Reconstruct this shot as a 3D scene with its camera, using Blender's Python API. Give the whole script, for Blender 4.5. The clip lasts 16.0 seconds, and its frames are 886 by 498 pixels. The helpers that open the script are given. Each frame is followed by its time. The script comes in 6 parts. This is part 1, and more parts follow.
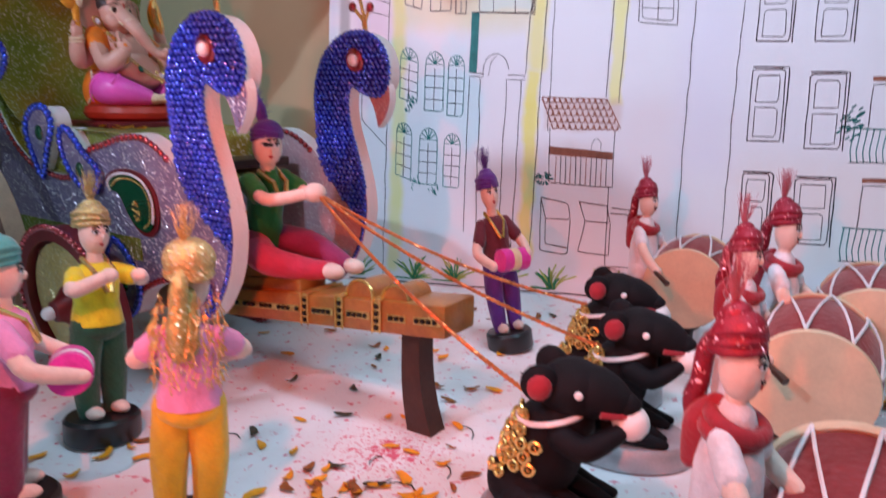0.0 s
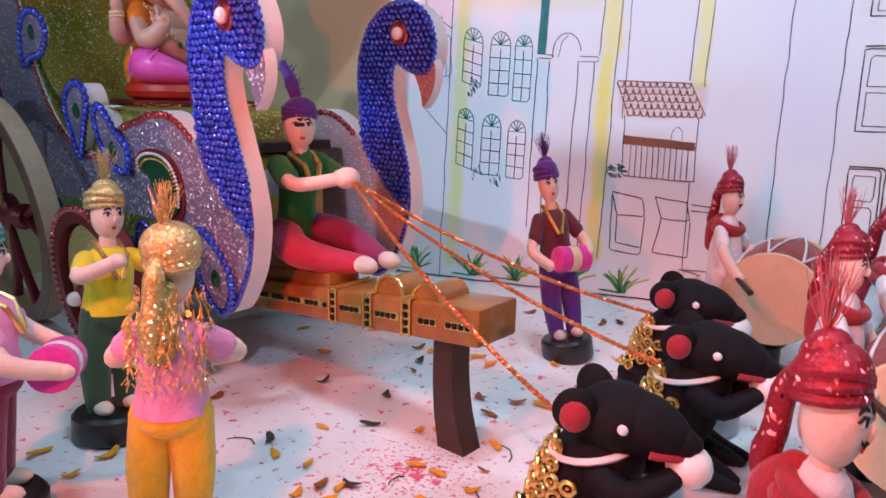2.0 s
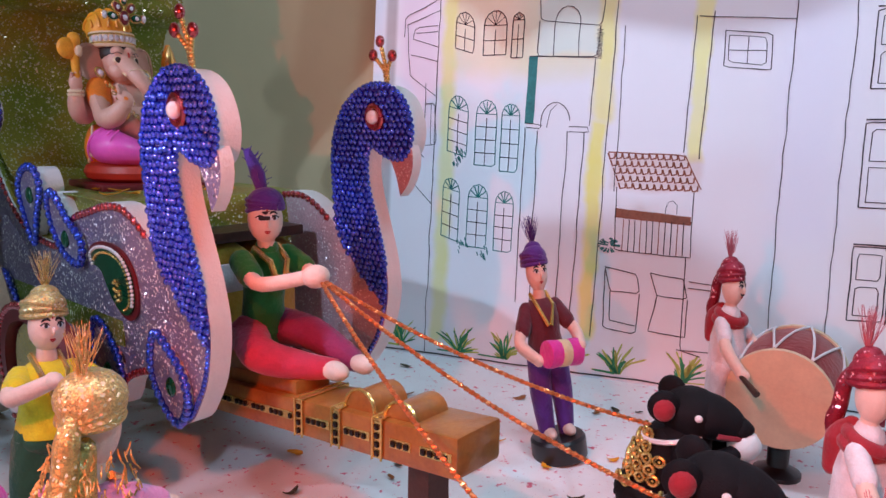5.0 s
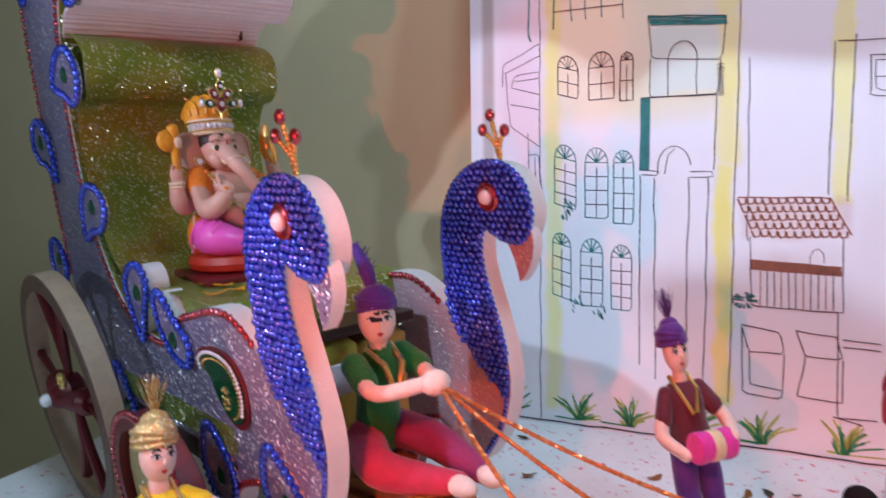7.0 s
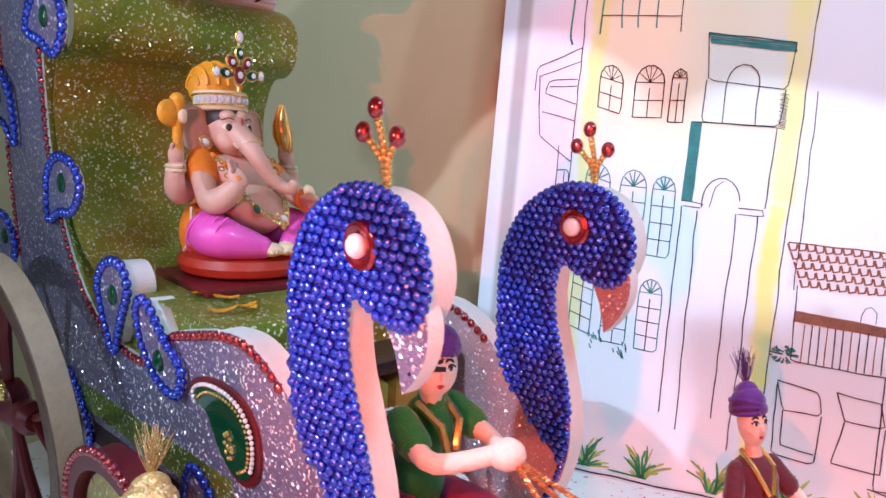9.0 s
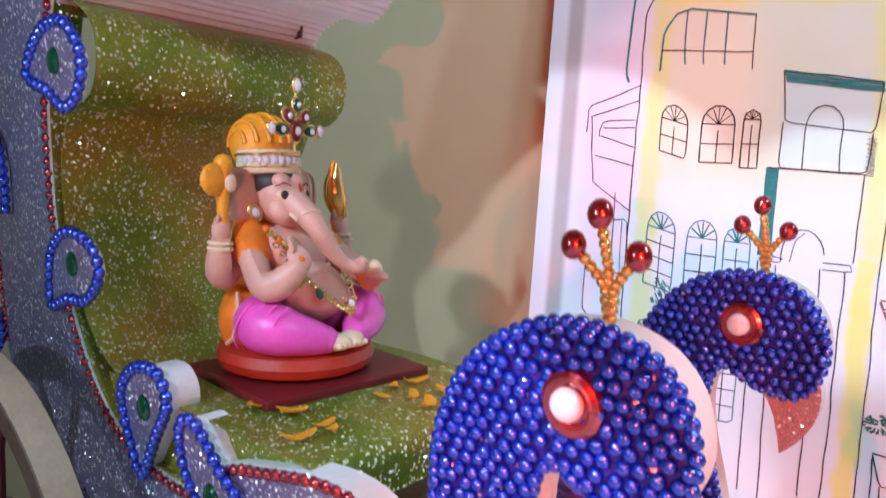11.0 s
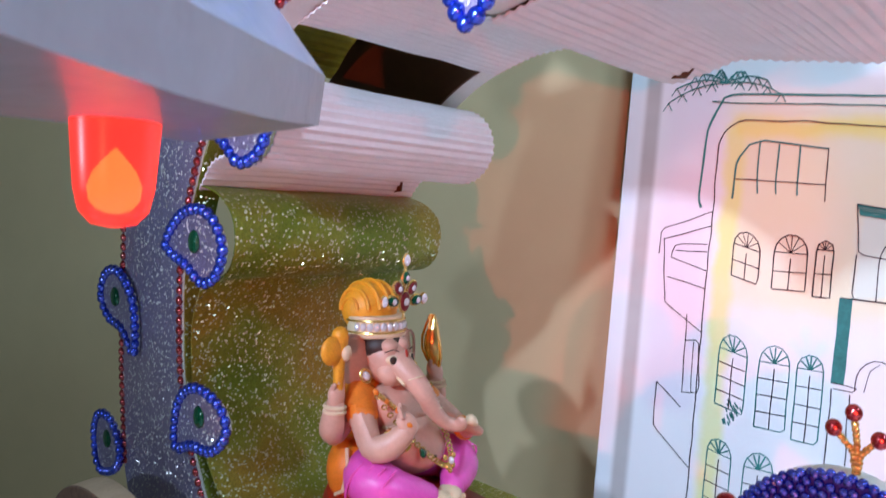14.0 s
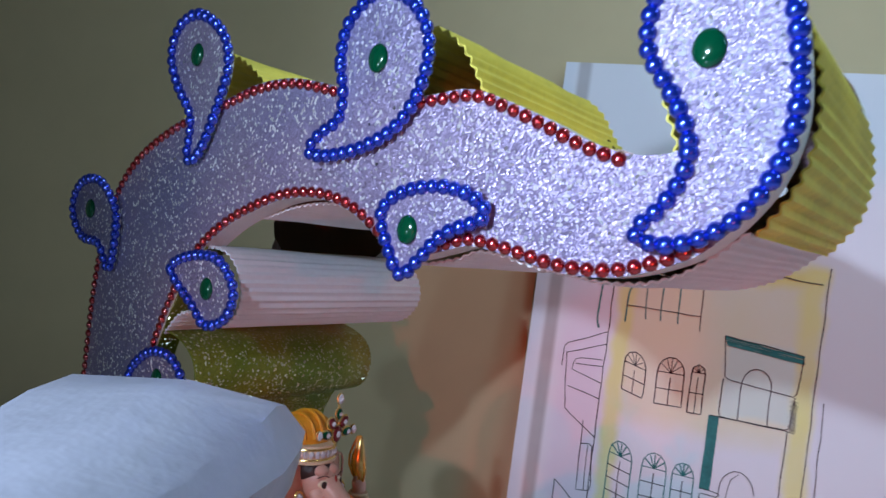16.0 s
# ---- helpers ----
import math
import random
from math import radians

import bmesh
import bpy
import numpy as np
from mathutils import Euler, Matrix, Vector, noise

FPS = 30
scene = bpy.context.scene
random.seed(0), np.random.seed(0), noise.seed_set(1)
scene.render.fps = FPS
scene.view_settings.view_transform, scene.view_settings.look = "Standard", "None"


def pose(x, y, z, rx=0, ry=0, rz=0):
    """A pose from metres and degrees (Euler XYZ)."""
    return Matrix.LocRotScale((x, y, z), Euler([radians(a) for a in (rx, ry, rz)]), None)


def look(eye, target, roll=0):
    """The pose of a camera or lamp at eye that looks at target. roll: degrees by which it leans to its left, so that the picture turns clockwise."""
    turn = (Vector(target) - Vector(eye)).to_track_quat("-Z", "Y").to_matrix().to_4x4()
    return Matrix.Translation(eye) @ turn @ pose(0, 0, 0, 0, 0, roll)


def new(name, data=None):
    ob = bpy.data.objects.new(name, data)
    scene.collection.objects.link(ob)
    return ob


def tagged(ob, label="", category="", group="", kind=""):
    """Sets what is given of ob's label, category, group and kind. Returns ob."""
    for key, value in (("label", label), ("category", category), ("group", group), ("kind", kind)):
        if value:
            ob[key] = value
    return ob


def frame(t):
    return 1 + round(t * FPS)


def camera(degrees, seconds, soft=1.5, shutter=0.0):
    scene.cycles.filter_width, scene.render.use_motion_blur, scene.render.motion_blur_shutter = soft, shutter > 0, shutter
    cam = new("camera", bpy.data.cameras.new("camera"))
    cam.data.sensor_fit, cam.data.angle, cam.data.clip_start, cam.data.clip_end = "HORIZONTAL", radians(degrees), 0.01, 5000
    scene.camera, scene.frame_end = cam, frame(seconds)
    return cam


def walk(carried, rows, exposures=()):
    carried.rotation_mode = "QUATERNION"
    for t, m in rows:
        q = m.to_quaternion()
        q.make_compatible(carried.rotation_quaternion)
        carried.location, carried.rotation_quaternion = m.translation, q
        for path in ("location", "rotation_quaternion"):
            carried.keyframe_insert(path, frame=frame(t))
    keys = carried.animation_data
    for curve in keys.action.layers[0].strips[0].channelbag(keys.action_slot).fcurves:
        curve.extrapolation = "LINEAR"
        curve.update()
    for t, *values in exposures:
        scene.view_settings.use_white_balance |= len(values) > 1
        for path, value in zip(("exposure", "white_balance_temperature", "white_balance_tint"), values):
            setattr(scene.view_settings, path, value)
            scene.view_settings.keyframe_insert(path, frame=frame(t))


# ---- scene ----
# camera
cam = camera(64.0, 16.0, soft=1.5, shutter=0.5)
# seconds, eye x y z in metres, turn x y z in degrees
ROWS = [
    (0.0, 0.2304, 0.2053, 0.2981, 77.84, -0.81, 14.48),
    (0.5, 0.2664, 0.2464, 0.2570, 76.30, 0.32, 14.84),
    (1.0, 0.2851, 0.2891, 0.2442, 76.36, -0.41, 15.56),
    (1.5, 0.2732, 0.2957, 0.2665, 76.56, 0.14, 17.60),
    (2.0, 0.2448, 0.2862, 0.2830, 77.30, -1.15, 21.47),
    (2.5, 0.2448, 0.3044, 0.2912, 78.21, -2.00, 22.00),
    (3.0, 0.2431, 0.3156, 0.3067, 79.54, -1.86, 22.31),
    (3.5, 0.2411, 0.3250, 0.3119, 79.70, -1.47, 22.13),
    (3.7, 0.2394, 0.3313, 0.3167, 79.85, -1.30, 21.83),
    (5.8, 0.2253, 0.3502, 0.3281, 80.82, -1.07, 20.92),
    (6.0, 0.2139, 0.3530, 0.3374, 80.99, -1.39, 22.55),
    (6.5, 0.2053, 0.3772, 0.3493, 81.88, 0.74, 24.18),
    (7.0, 0.1855, 0.3976, 0.3712, 82.13, 3.05, 27.63),
    (7.5, 0.1620, 0.4139, 0.3903, 83.57, 2.48, 29.42),
    (8.0, 0.1353, 0.4276, 0.3959, 84.49, 2.24, 29.13),
    (8.2, 0.1223, 0.4326, 0.3827, 83.66, 0.58, 27.78),
    (10.3, -0.0528, 0.4987, 0.3822, 81.30, -3.06, 20.12),
    (10.5, -0.0616, 0.5068, 0.3877, 81.78, -2.84, 19.95),
    (11.0, -0.0760, 0.5077, 0.4105, 83.17, -2.73, 19.60),
    (11.5, -0.0848, 0.4924, 0.4407, 83.99, -2.87, 19.37),
    (12.0, -0.1061, 0.4719, 0.4667, 84.06, -2.13, 20.20),
    (12.5, -0.1105, 0.4635, 0.4891, 84.34, -2.38, 20.47),
    (13.0, -0.1185, 0.4563, 0.5002, 85.87, -2.36, 22.15),
    (13.5, -0.1199, 0.4582, 0.4925, 85.11, -2.42, 23.32),
    (14.0, -0.1066, 0.4656, 0.5035, 85.72, -3.47, 23.16),
    (14.5, -0.1083, 0.4488, 0.5222, 87.92, -4.19, 22.57),
    (15.0, -0.0866, 0.4262, 0.5556, 88.65, -4.54, 21.85),
    (15.5, -0.0915, 0.4070, 0.5864, 89.04, -5.93, 19.55),
    (16.0, -0.0806, 0.3757, 0.6022, 88.89, -6.83, 17.63),
]
walk(cam, [(r[0], pose(*r[1:])) for r in ROWS],
     exposures=((0.0, -0.4), (1.5, -0.3), (3.5, -0.4), (6.5, -0.4), (8.0, 0.35), (10.5, 0.17), (13.5, 0.17), (14.5, -0.15), (15.5, -0.9), (16.0, -1.0)))

# ---------------------------------------------------------------- world and lamps
world = bpy.data.worlds.new("world")
scene.world = world
world.use_nodes = True
world.node_tree.nodes["Background"].inputs[0].default_value = (0.50, 0.60, 0.85, 1)
world.node_tree.nodes["Background"].inputs[1].default_value = 0.065


def area(name, eye, target, power, colour, size):
    data = bpy.data.lights.new(name, "AREA")
    data.energy, data.color, data.shape, data.size = power, colour, "DISK", size
    ob = new(name, data)
    ob.matrix_world = look(eye, target)
    return ob


# cool room lights overhead and to the side, red lamps out of view that cast the coloured shadows, and a white spot by the roof's curl
area("room_light", (0.98, 0.22, 1.50), (0.10, 1.05, 0.20), 11.0, (0.50, 0.76, 1.0), 0.42)
area("ceiling_light", (0.15, 0.58, 1.90), (0.18, 0.75, 0.0), 17.0, (0.55, 0.78, 1.0), 0.30)


def red_lamp(name, eye, target, power, cone, blend, soft):
    data = bpy.data.lights.new(name, "SPOT")
    data.energy, data.color, data.spot_size, data.spot_blend, data.shadow_soft_size = power, (1.0, 0.13, 0.06), radians(cone), blend, soft
    ob = new(name, data)
    ob.matrix_world = look(eye, target)
    return ob


area("side_light", (-0.92, -0.10, 0.46), (0.0, 1.30, 0.30), 2.6, (0.62, 0.80, 1.0), 0.05)
red_lamp("red_front_lamp", (0.45, -1.90, 0.17), (-0.33, 1.36, 0.50), 95.0, 11, 0.3, 0.016)
red_lamp("red_low_lamp", (-0.05, -0.25, 0.432), (0.18, 1.27, 0.24), 27.0, 38, 0.25, 0.012)
red_lamp("red_high_lamp", (0.06, 0.20, 0.70), (0.09, 0.70, 0.0), 19.0, 60, 0.5, 0.012)
spark = area("white_spot", (-0.405, 0.20, 0.72), (-0.02, 0.70, 0.67), 4.4, (0.58, 0.74, 1.0), 0.03)
spark.data.spread = radians(105)


# ---------------------------------------------------------------- materials
def material(name, colour, rough=0.6, metal=0.0, vary=0.12, scale=60.0, bump=0.0, bump_scale=400.0, sheen=0.0, second=None, coat=0.0):
    """A surface with variation at two scales and fine relief."""
    m = bpy.data.materials.new(name)
    m.use_nodes = True
    nt = m.node_tree
    n, l = nt.nodes, nt.links
    b = n["Principled BSDF"]
    geo = n.new("ShaderNodeTexCoord")
    n1 = n.new("ShaderNodeTexNoise")
    n1.inputs["Scale"].default_value, n1.inputs["Detail"].default_value = scale, 4
    n2 = n.new("ShaderNodeTexNoise")
    n2.inputs["Scale"].default_value, n2.inputs["Detail"].default_value = scale * 7, 3
    l.new(geo.outputs["Object"], n1.inputs["Vector"])
    l.new(geo.outputs["Object"], n2.inputs["Vector"])
    add = n.new("ShaderNodeMath")
    add.operation = "MULTIPLY_ADD"
    add.inputs[1].default_value = 0.5
    l.new(n2.outputs["Fac"], add.inputs[0])
    l.new(n1.outputs["Fac"], add.inputs[2])
    ramp = n.new("ShaderNodeMapRange")
    ramp.inputs["From Min"].default_value, ramp.inputs["From Max"].default_value = 0.45, 1.05
    l.new(add.outputs[0], ramp.inputs["Value"])
    mix = n.new("ShaderNodeMix")
    mix.data_type = "RGBA"
    c2 = second or [min(1, c * (1 + vary)) for c in colour]
    c1 = colour if second else [c * (1 - vary) for c in colour]
    mix.inputs["A"].default_value, mix.inputs["B"].default_value = (*c1, 1), (*c2, 1)
    l.new(ramp.outputs["Result"], mix.inputs["Factor"])
    l.new(mix.outputs["Result"], b.inputs["Base Color"])
    b.inputs["Roughness"].default_value, b.inputs["Metallic"].default_value = rough, metal
    b.inputs["Sheen Weight"].default_value = sheen
    b.inputs["Coat Weight"].default_value = coat
    if bump:
        n3 = n.new("ShaderNodeTexNoise")
        n3.inputs["Scale"].default_value, n3.inputs["Detail"].default_value = bump_scale, 4
        l.new(geo.outputs["Object"], n3.inputs["Vector"])
        bp = n.new("ShaderNodeBump")
        bp.inputs["Strength"].default_value, bp.inputs["Distance"].default_value = bump, 0.002
        l.new(n3.outputs["Fac"], bp.inputs["Height"])
        l.new(bp.outputs["Normal"], b.inputs["Normal"])
    return m


def glitter(name, colours, flake=700.0, tilt=0.5, rough=0.42, metal=0.6, patch=9.0, big=600.0, few=0.90, toss=1.7, spark=(0.92, 0.90, 0.92), shine=0.30):
    """Glitter paper: tiny tilted flakes in tones that drift over the sheet, and among them larger tilted flakes whose
    pale colour paints in the glints.
    """
    m = bpy.data.materials.new(name)
    m.use_nodes = True
    nt = m.node_tree
    n, l = nt.nodes, nt.links
    b = n["Principled BSDF"]
    tc = n.new("ShaderNodeTexCoord")
    g = n.new("ShaderNodeNewGeometry")

    def flakes(scale, k):
        vo = n.new("ShaderNodeTexVoronoi")
        vo.inputs["Scale"].default_value = scale
        l.new(tc.outputs["Object"], vo.inputs["Vector"])
        sub = n.new("ShaderNodeVectorMath")
        sub.operation = "SUBTRACT"
        sub.inputs[1].default_value = (0.5, 0.5, 0.5)
        l.new(vo.outputs["Color"], sub.inputs[0])
        sc = n.new("ShaderNodeVectorMath")
        sc.operation = "SCALE"
        sc.inputs["Scale"].default_value = k
        l.new(sub.outputs[0], sc.inputs[0])
        ad = n.new("ShaderNodeVectorMath")
        ad.operation = "ADD"
        l.new(g.outputs["Normal"], ad.inputs[0])
        l.new(sc.outputs[0], ad.inputs[1])
        no = n.new("ShaderNodeVectorMath")
        no.operation = "NORMALIZE"
        l.new(ad.outputs[0], no.inputs[0])
        sep = n.new("ShaderNodeSeparateColor")
        l.new(vo.outputs["Color"], sep.inputs["Color"])
        return no.outputs[0], sep

    fine, sep = flakes(flake, tilt)
    coarse, csep = flakes(big, toss)
    drift = n.new("ShaderNodeTexNoise")
    drift.inputs["Scale"].default_value, drift.inputs["Detail"].default_value = patch, 2
    l.new(tc.outputs["Object"], drift.inputs["Vector"])
    ramp = n.new("ShaderNodeValToRGB")
    el = ramp.color_ramp.elements
    el[0].position, el[1].position = 0.36, 0.64
    el[0].color, el[1].color = (*colours[0], 1), (*colours[-1], 1)
    if len(colours) > 2:
        el.new(0.5).color = (*colours[1], 1)
    l.new(drift.outputs["Fac"], ramp.inputs["Fac"])
    tone = ramp.outputs["Color"]
    hsv = n.new("ShaderNodeHueSaturation")
    val = n.new("ShaderNodeMapRange")
    val.inputs["To Min"].default_value, val.inputs["To Max"].default_value = 0.75, 1.25
    l.new(sep.outputs["Red"], val.inputs["Value"])
    l.new(val.outputs["Result"], hsv.inputs["Value"])
    l.new(tone, hsv.inputs["Color"])
    pick = n.new("ShaderNodeMath")
    pick.operation = "GREATER_THAN"
    pick.inputs[1].default_value = few
    l.new(csep.outputs["Blue"], pick.inputs[0])
    col = n.new("ShaderNodeMix")
    col.data_type = "RGBA"
    col.inputs["B"].default_value = (*spark, 1)
    l.new(pick.outputs[0], col.inputs["Factor"])
    l.new(hsv.outputs["Color"], col.inputs["A"])
    l.new(col.outputs["Result"], b.inputs["Base Color"])
    nm = n.new("ShaderNodeMix")
    nm.data_type = "VECTOR"
    l.new(pick.outputs[0], nm.inputs["Factor"])
    l.new(fine, nm.inputs[4])
    l.new(coarse, nm.inputs[5])
    l.new(nm.outputs[1], b.inputs["Normal"])
    for sock, lo, hi in (("Roughness", rough, shine), ("Metallic", metal, 0.35)):
        mr = n.new("ShaderNodeMapRange")
        mr.inputs["To Min"].default_value, mr.inputs["To Max"].default_value = lo, hi
        l.new(pick.outputs[0], mr.inputs["Value"])
        l.new(mr.outputs["Result"], b.inputs[sock])
    return m


M = {}
M["foam"] = material("white_foam", (0.80, 0.79, 0.78), 0.75, vary=0.05, scale=30, bump=0.25, bump_scale=500)
M["silver"] = glitter("silver_lilac_glitter", [(0.22, 0.20, 0.34), (0.26, 0.22, 0.35), (0.30, 0.25, 0.36)], 1300, 0.6, 0.40, 0.45, 7, big=640, few=0.86, toss=1.7, shine=0.22)
M["mauve"] = glitter("mauve_glitter", [(0.44, 0.27, 0.29), (0.50, 0.34, 0.38)], 1500, 0.4, 0.45, 0.25, 7, big=800, few=0.94, toss=1.8, shine=0.22)
M["green_glitter"] = glitter("green_gold_glitter", [(0.15, 0.24, 0.02), (0.25, 0.29, 0.035), (0.34, 0.24, 0.03)], 1500, 0.45, 0.42, 0.45, 11, big=700, few=0.88, toss=2.0, spark=(0.90, 0.92, 0.62), shine=0.24)
M["blue_bead"] = material("blue_pearl_bead", (0.002, 0.052, 0.70), 0.24, 0.8, 0.2, 90, coat=1.0)
M["red_bead"] = material("red_pearl_bead", (0.42, 0.003, 0.012), 0.24, 0.8, 0.2, 90, coat=1.0)
for key in ("blue_bead", "red_bead"):
    glass = M[key].node_tree.nodes["Principled BSDF"]
    glass.inputs["IOR"].default_value, glass.inputs["Coat IOR"].default_value, glass.inputs["Coat Roughness"].default_value = 1.7, 1.9, 0.16
M["blue_base"] = glitter("blue_paper", [(0.02, 0.015, 0.25), (0.05, 0.03, 0.3)], 900, 0.5, 0.45, 0.2, few=0.985)
M["pearl"] = material("white_pearl", (0.86, 0.84, 0.84), 0.15, 0.1, 0.03, 30, coat=0.5)
M["green_gem"] = material("green_gem", (0.0, 0.075, 0.030), 0.12, 0.2, 0.1, 200, coat=0.6)
M["gold"] = material("gold_trim", (0.82, 0.58, 0.20), 0.27, 0.85, 0.15, 200)
M["wood"] = material("varnished_wood", (0.22, 0.085, 0.016), 0.3, 0, 0.3, 40, 0.15, 180, second=(0.38, 0.17, 0.035), coat=0.5)
M["dark_wood"] = material("dark_stained_wood", (0.045, 0.016, 0.008), 0.42, 0, 0.35, 45, 0.2, 200)
M["rim_face"] = material("brown_leathery_wood", (0.10, 0.045, 0.03), 0.5, 0, 0.4, 160, 0.2, 400, second=(0.22, 0.12, 0.08))
M["rim_wood"] = material("pale_plywood", (0.50, 0.34, 0.22), 0.6, 0, 0.15, 60, 0.2, 300)
M["maroon"] = material("maroon_paint", (0.16, 0.012, 0.016), 0.4, 0.1, 0.2, 60)
M["corr_white"] = material("white_corrugated_paper", (0.80, 0.79, 0.82), 0.65, 0, 0.05, 40, 0.1)
M["corr_yellow"] = material("yellow_corrugated_paper", (0.80, 0.66, 0.10), 0.65, 0, 0.15, 20, 0.1)
M["wall"] = material("painted_wall", (0.62, 0.49, 0.29), 0.8, 0, 0.05, 3, 0.05, 80)
M["floor"] = material("white_table_sheet", (0.80, 0.77, 0.78), 0.5, 0, 0.05, 12, 0.06, 60)
nt = M["floor"].node_tree
nd, lk = nt.nodes, nt.links
pb = nd["Principled BSDF"]
ftc = nd.new("ShaderNodeTexCoord")
last = pb.inputs["Base Color"].links[0].from_socket
# spilled colour powder: specks gathered in loose drifts
for place, rad, fine, cut, col in (((0.05, 0.73, 0), 0.10, 260, 0.54, (0.62, 0.015, 0.09)), ((0.05, 0.735, 0), 0.030, 90, 0.47, (0.66, 0.02, 0.10)), ((0.09, 0.64, 0), 0.09, 200, 0.55, (0.62, 0.03, 0.08)), ((0.1, 0.85, 0), 0.5, 420, 0.66, (0.16, 0.02, 0.03)), ((0.46, 0.96, 0), 0.12, 180, 0.55, (0.5, 0.06, 0.04))):
    sp = nd.new("ShaderNodeTexNoise")
    sp.inputs["Scale"].default_value, sp.inputs["Detail"].default_value, sp.inputs["Roughness"].default_value = fine, 4, 0.65
    lk.new(ftc.outputs["Object"], sp.inputs["Vector"])
    dd = nd.new("ShaderNodeVectorMath")
    dd.operation = "DISTANCE"
    dd.inputs[1].default_value = place
    lk.new(ftc.outputs["Object"], dd.inputs[0])
    fall = nd.new("ShaderNodeMapRange")
    fall.inputs["From Min"].default_value, fall.inputs["From Max"].default_value = rad * 0.2, rad
    fall.inputs["To Min"].default_value, fall.inputs["To Max"].default_value = 0.0, 0.14
    lk.new(dd.outputs["Value"], fall.inputs["Value"])
    th = nd.new("ShaderNodeMath")
    th.operation = "SUBTRACT"
    lk.new(sp.outputs["Fac"], th.inputs[0])
    lk.new(fall.outputs[0], th.inputs[1])
    st = nd.new("ShaderNodeMapRange")
    st.inputs["From Min"].default_value, st.inputs["From Max"].default_value = cut, cut + 0.035
    st.inputs["To Max"].default_value = 0.85
    lk.new(th.outputs[0], st.inputs["Value"])
    mx = nd.new("ShaderNodeMix")
    mx.data_type = "RGBA"
    mx.inputs["B"].default_value = (*col, 1)
    lk.new(st.outputs[0], mx.inputs["Factor"])
    lk.new(last, mx.inputs["A"])
    last = mx.outputs["Result"]
lk.new(last, pb.inputs["Base Color"])
M["skin"] = material("doll_cloth_skin", (0.80, 0.62, 0.53), 0.8, 0, 0.08, 120, 0.4, 260, sheen=0.2)
M["black_base"] = material("black_base_paint", (0.012, 0.011, 0.013), 0.35, 0, 0.2, 80)
M["black_fur"] = material("matt_black_flock", (0.006, 0.005, 0.007), 0.7, 0, 0.3, 120, 0.4, 900)
M["black_fur"].node_tree.nodes["Principled BSDF"].inputs["Specular IOR Level"].default_value = 0.2
M["grey_base"] = material("silver_grey_paint", (0.42, 0.40, 0.42), 0.38, 0.35, 0.15, 50, 0.2, 200)


def cloth(name, colour, rough=0.75, **k):
    M[name] = material(name, colour, rough, 0, 0.16, 90, 0.7, 190, sheen=0.3, **k)
    return M[name]


cloth("green_felt", (0.008, 0.16, 0.02))
cloth("crimson_cloth", (0.50, 0.02, 0.07))
cloth("violet_cloth", (0.085, 0.012, 0.22))
cloth("maroon_cloth", (0.10, 0.008, 0.022))
cloth("white_cloth", (0.76, 0.76, 0.80))
cloth("red_scarf", (0.32, 0.010, 0.025))
cloth("yellow_cloth", (0.72, 0.46, 0.012))
cloth("lemon_cloth", (0.75, 0.62, 0.01))
cloth("pink_cloth", (0.72, 0.30, 0.56))
cloth("magenta_cloth", (0.70, 0.03, 0.36))
cloth("plum_cloth", (0.20, 0.012, 0.06))
cloth("deep_green_cloth", (0.01, 0.085, 0.04))
cloth("teal_cloth", (0.05, 0.34, 0.32))
cloth("orange_cloth", (0.80, 0.22, 0.03))
M["red_glitter"] = glitter("red_glitter_cloth", [(0.26, 0.010, 0.03), (0.36, 0.02, 0.05)], 1300, 0.5, 0.45, 0.3, few=0.955, big=620, spark=(0.90, 0.40, 0.45))
M["gold_tinsel"] = glitter("gold_tinsel", [(0.56, 0.43, 0.14), (0.68, 0.55, 0.25)], 1300, 0.8, 0.36, 0.5, few=0.90, big=700, spark=(1.0, 0.88, 0.55), shine=0.25)


# ---------------------------------------------------------------- mesh helpers
def mesh_of(name, bm, mats, smooth=True):
    me = bpy.data.meshes.new(name)
    bmesh.ops.recalc_face_normals(bm, faces=bm.faces)
    bm.to_mesh(me)
    bm.free()
    for m in mats if isinstance(mats, (list, tuple)) else [mats]:
        me.materials.append(m)
    if smooth:
        me.polygons.foreach_set("use_smooth", [True] * len(me.polygons))
        me.set_sharp_from_angle(angle=radians(38))
    return me


def part(name, bm, mats, parent=None, label="", smooth=True):
    ob = new(name, mesh_of(name, bm, mats, smooth))
    if parent:
        ob.parent = parent
    return tagged(ob, label)


def root(name, m, label, category, group="", kind=""):
    ob = new(name)
    ob.empty_display_size = 0.02
    ob.matrix_world = m
    return tagged(ob, label, category, group, kind)


def thing(name, bm, mats, m, label, category, group="", kind=""):
    ob = part(name, bm, mats)
    ob.matrix_world = m
    return tagged(ob, label, category, group, kind)


def spline(pts, per=4, closed=True):
    """Catmull-Rom through the points."""
    p = [Vector(q) for q in pts]
    n, out = len(p), []
    for i in range(n if closed else n - 1):
        a, b, c, d = (p[(i + k) % n] if closed else p[min(max(i + k, 0), n - 1)] for k in (-1, 0, 1, 2))
        for j in range(per):
            t = j / per
            out.append(0.5 * ((2 * b) + (c - a) * t + (2 * a - 5 * b + 4 * c - d) * t * t + (3 * b - a - 3 * c + d) * t ** 3))
    if not closed:
        out.append(p[-1])
    return out


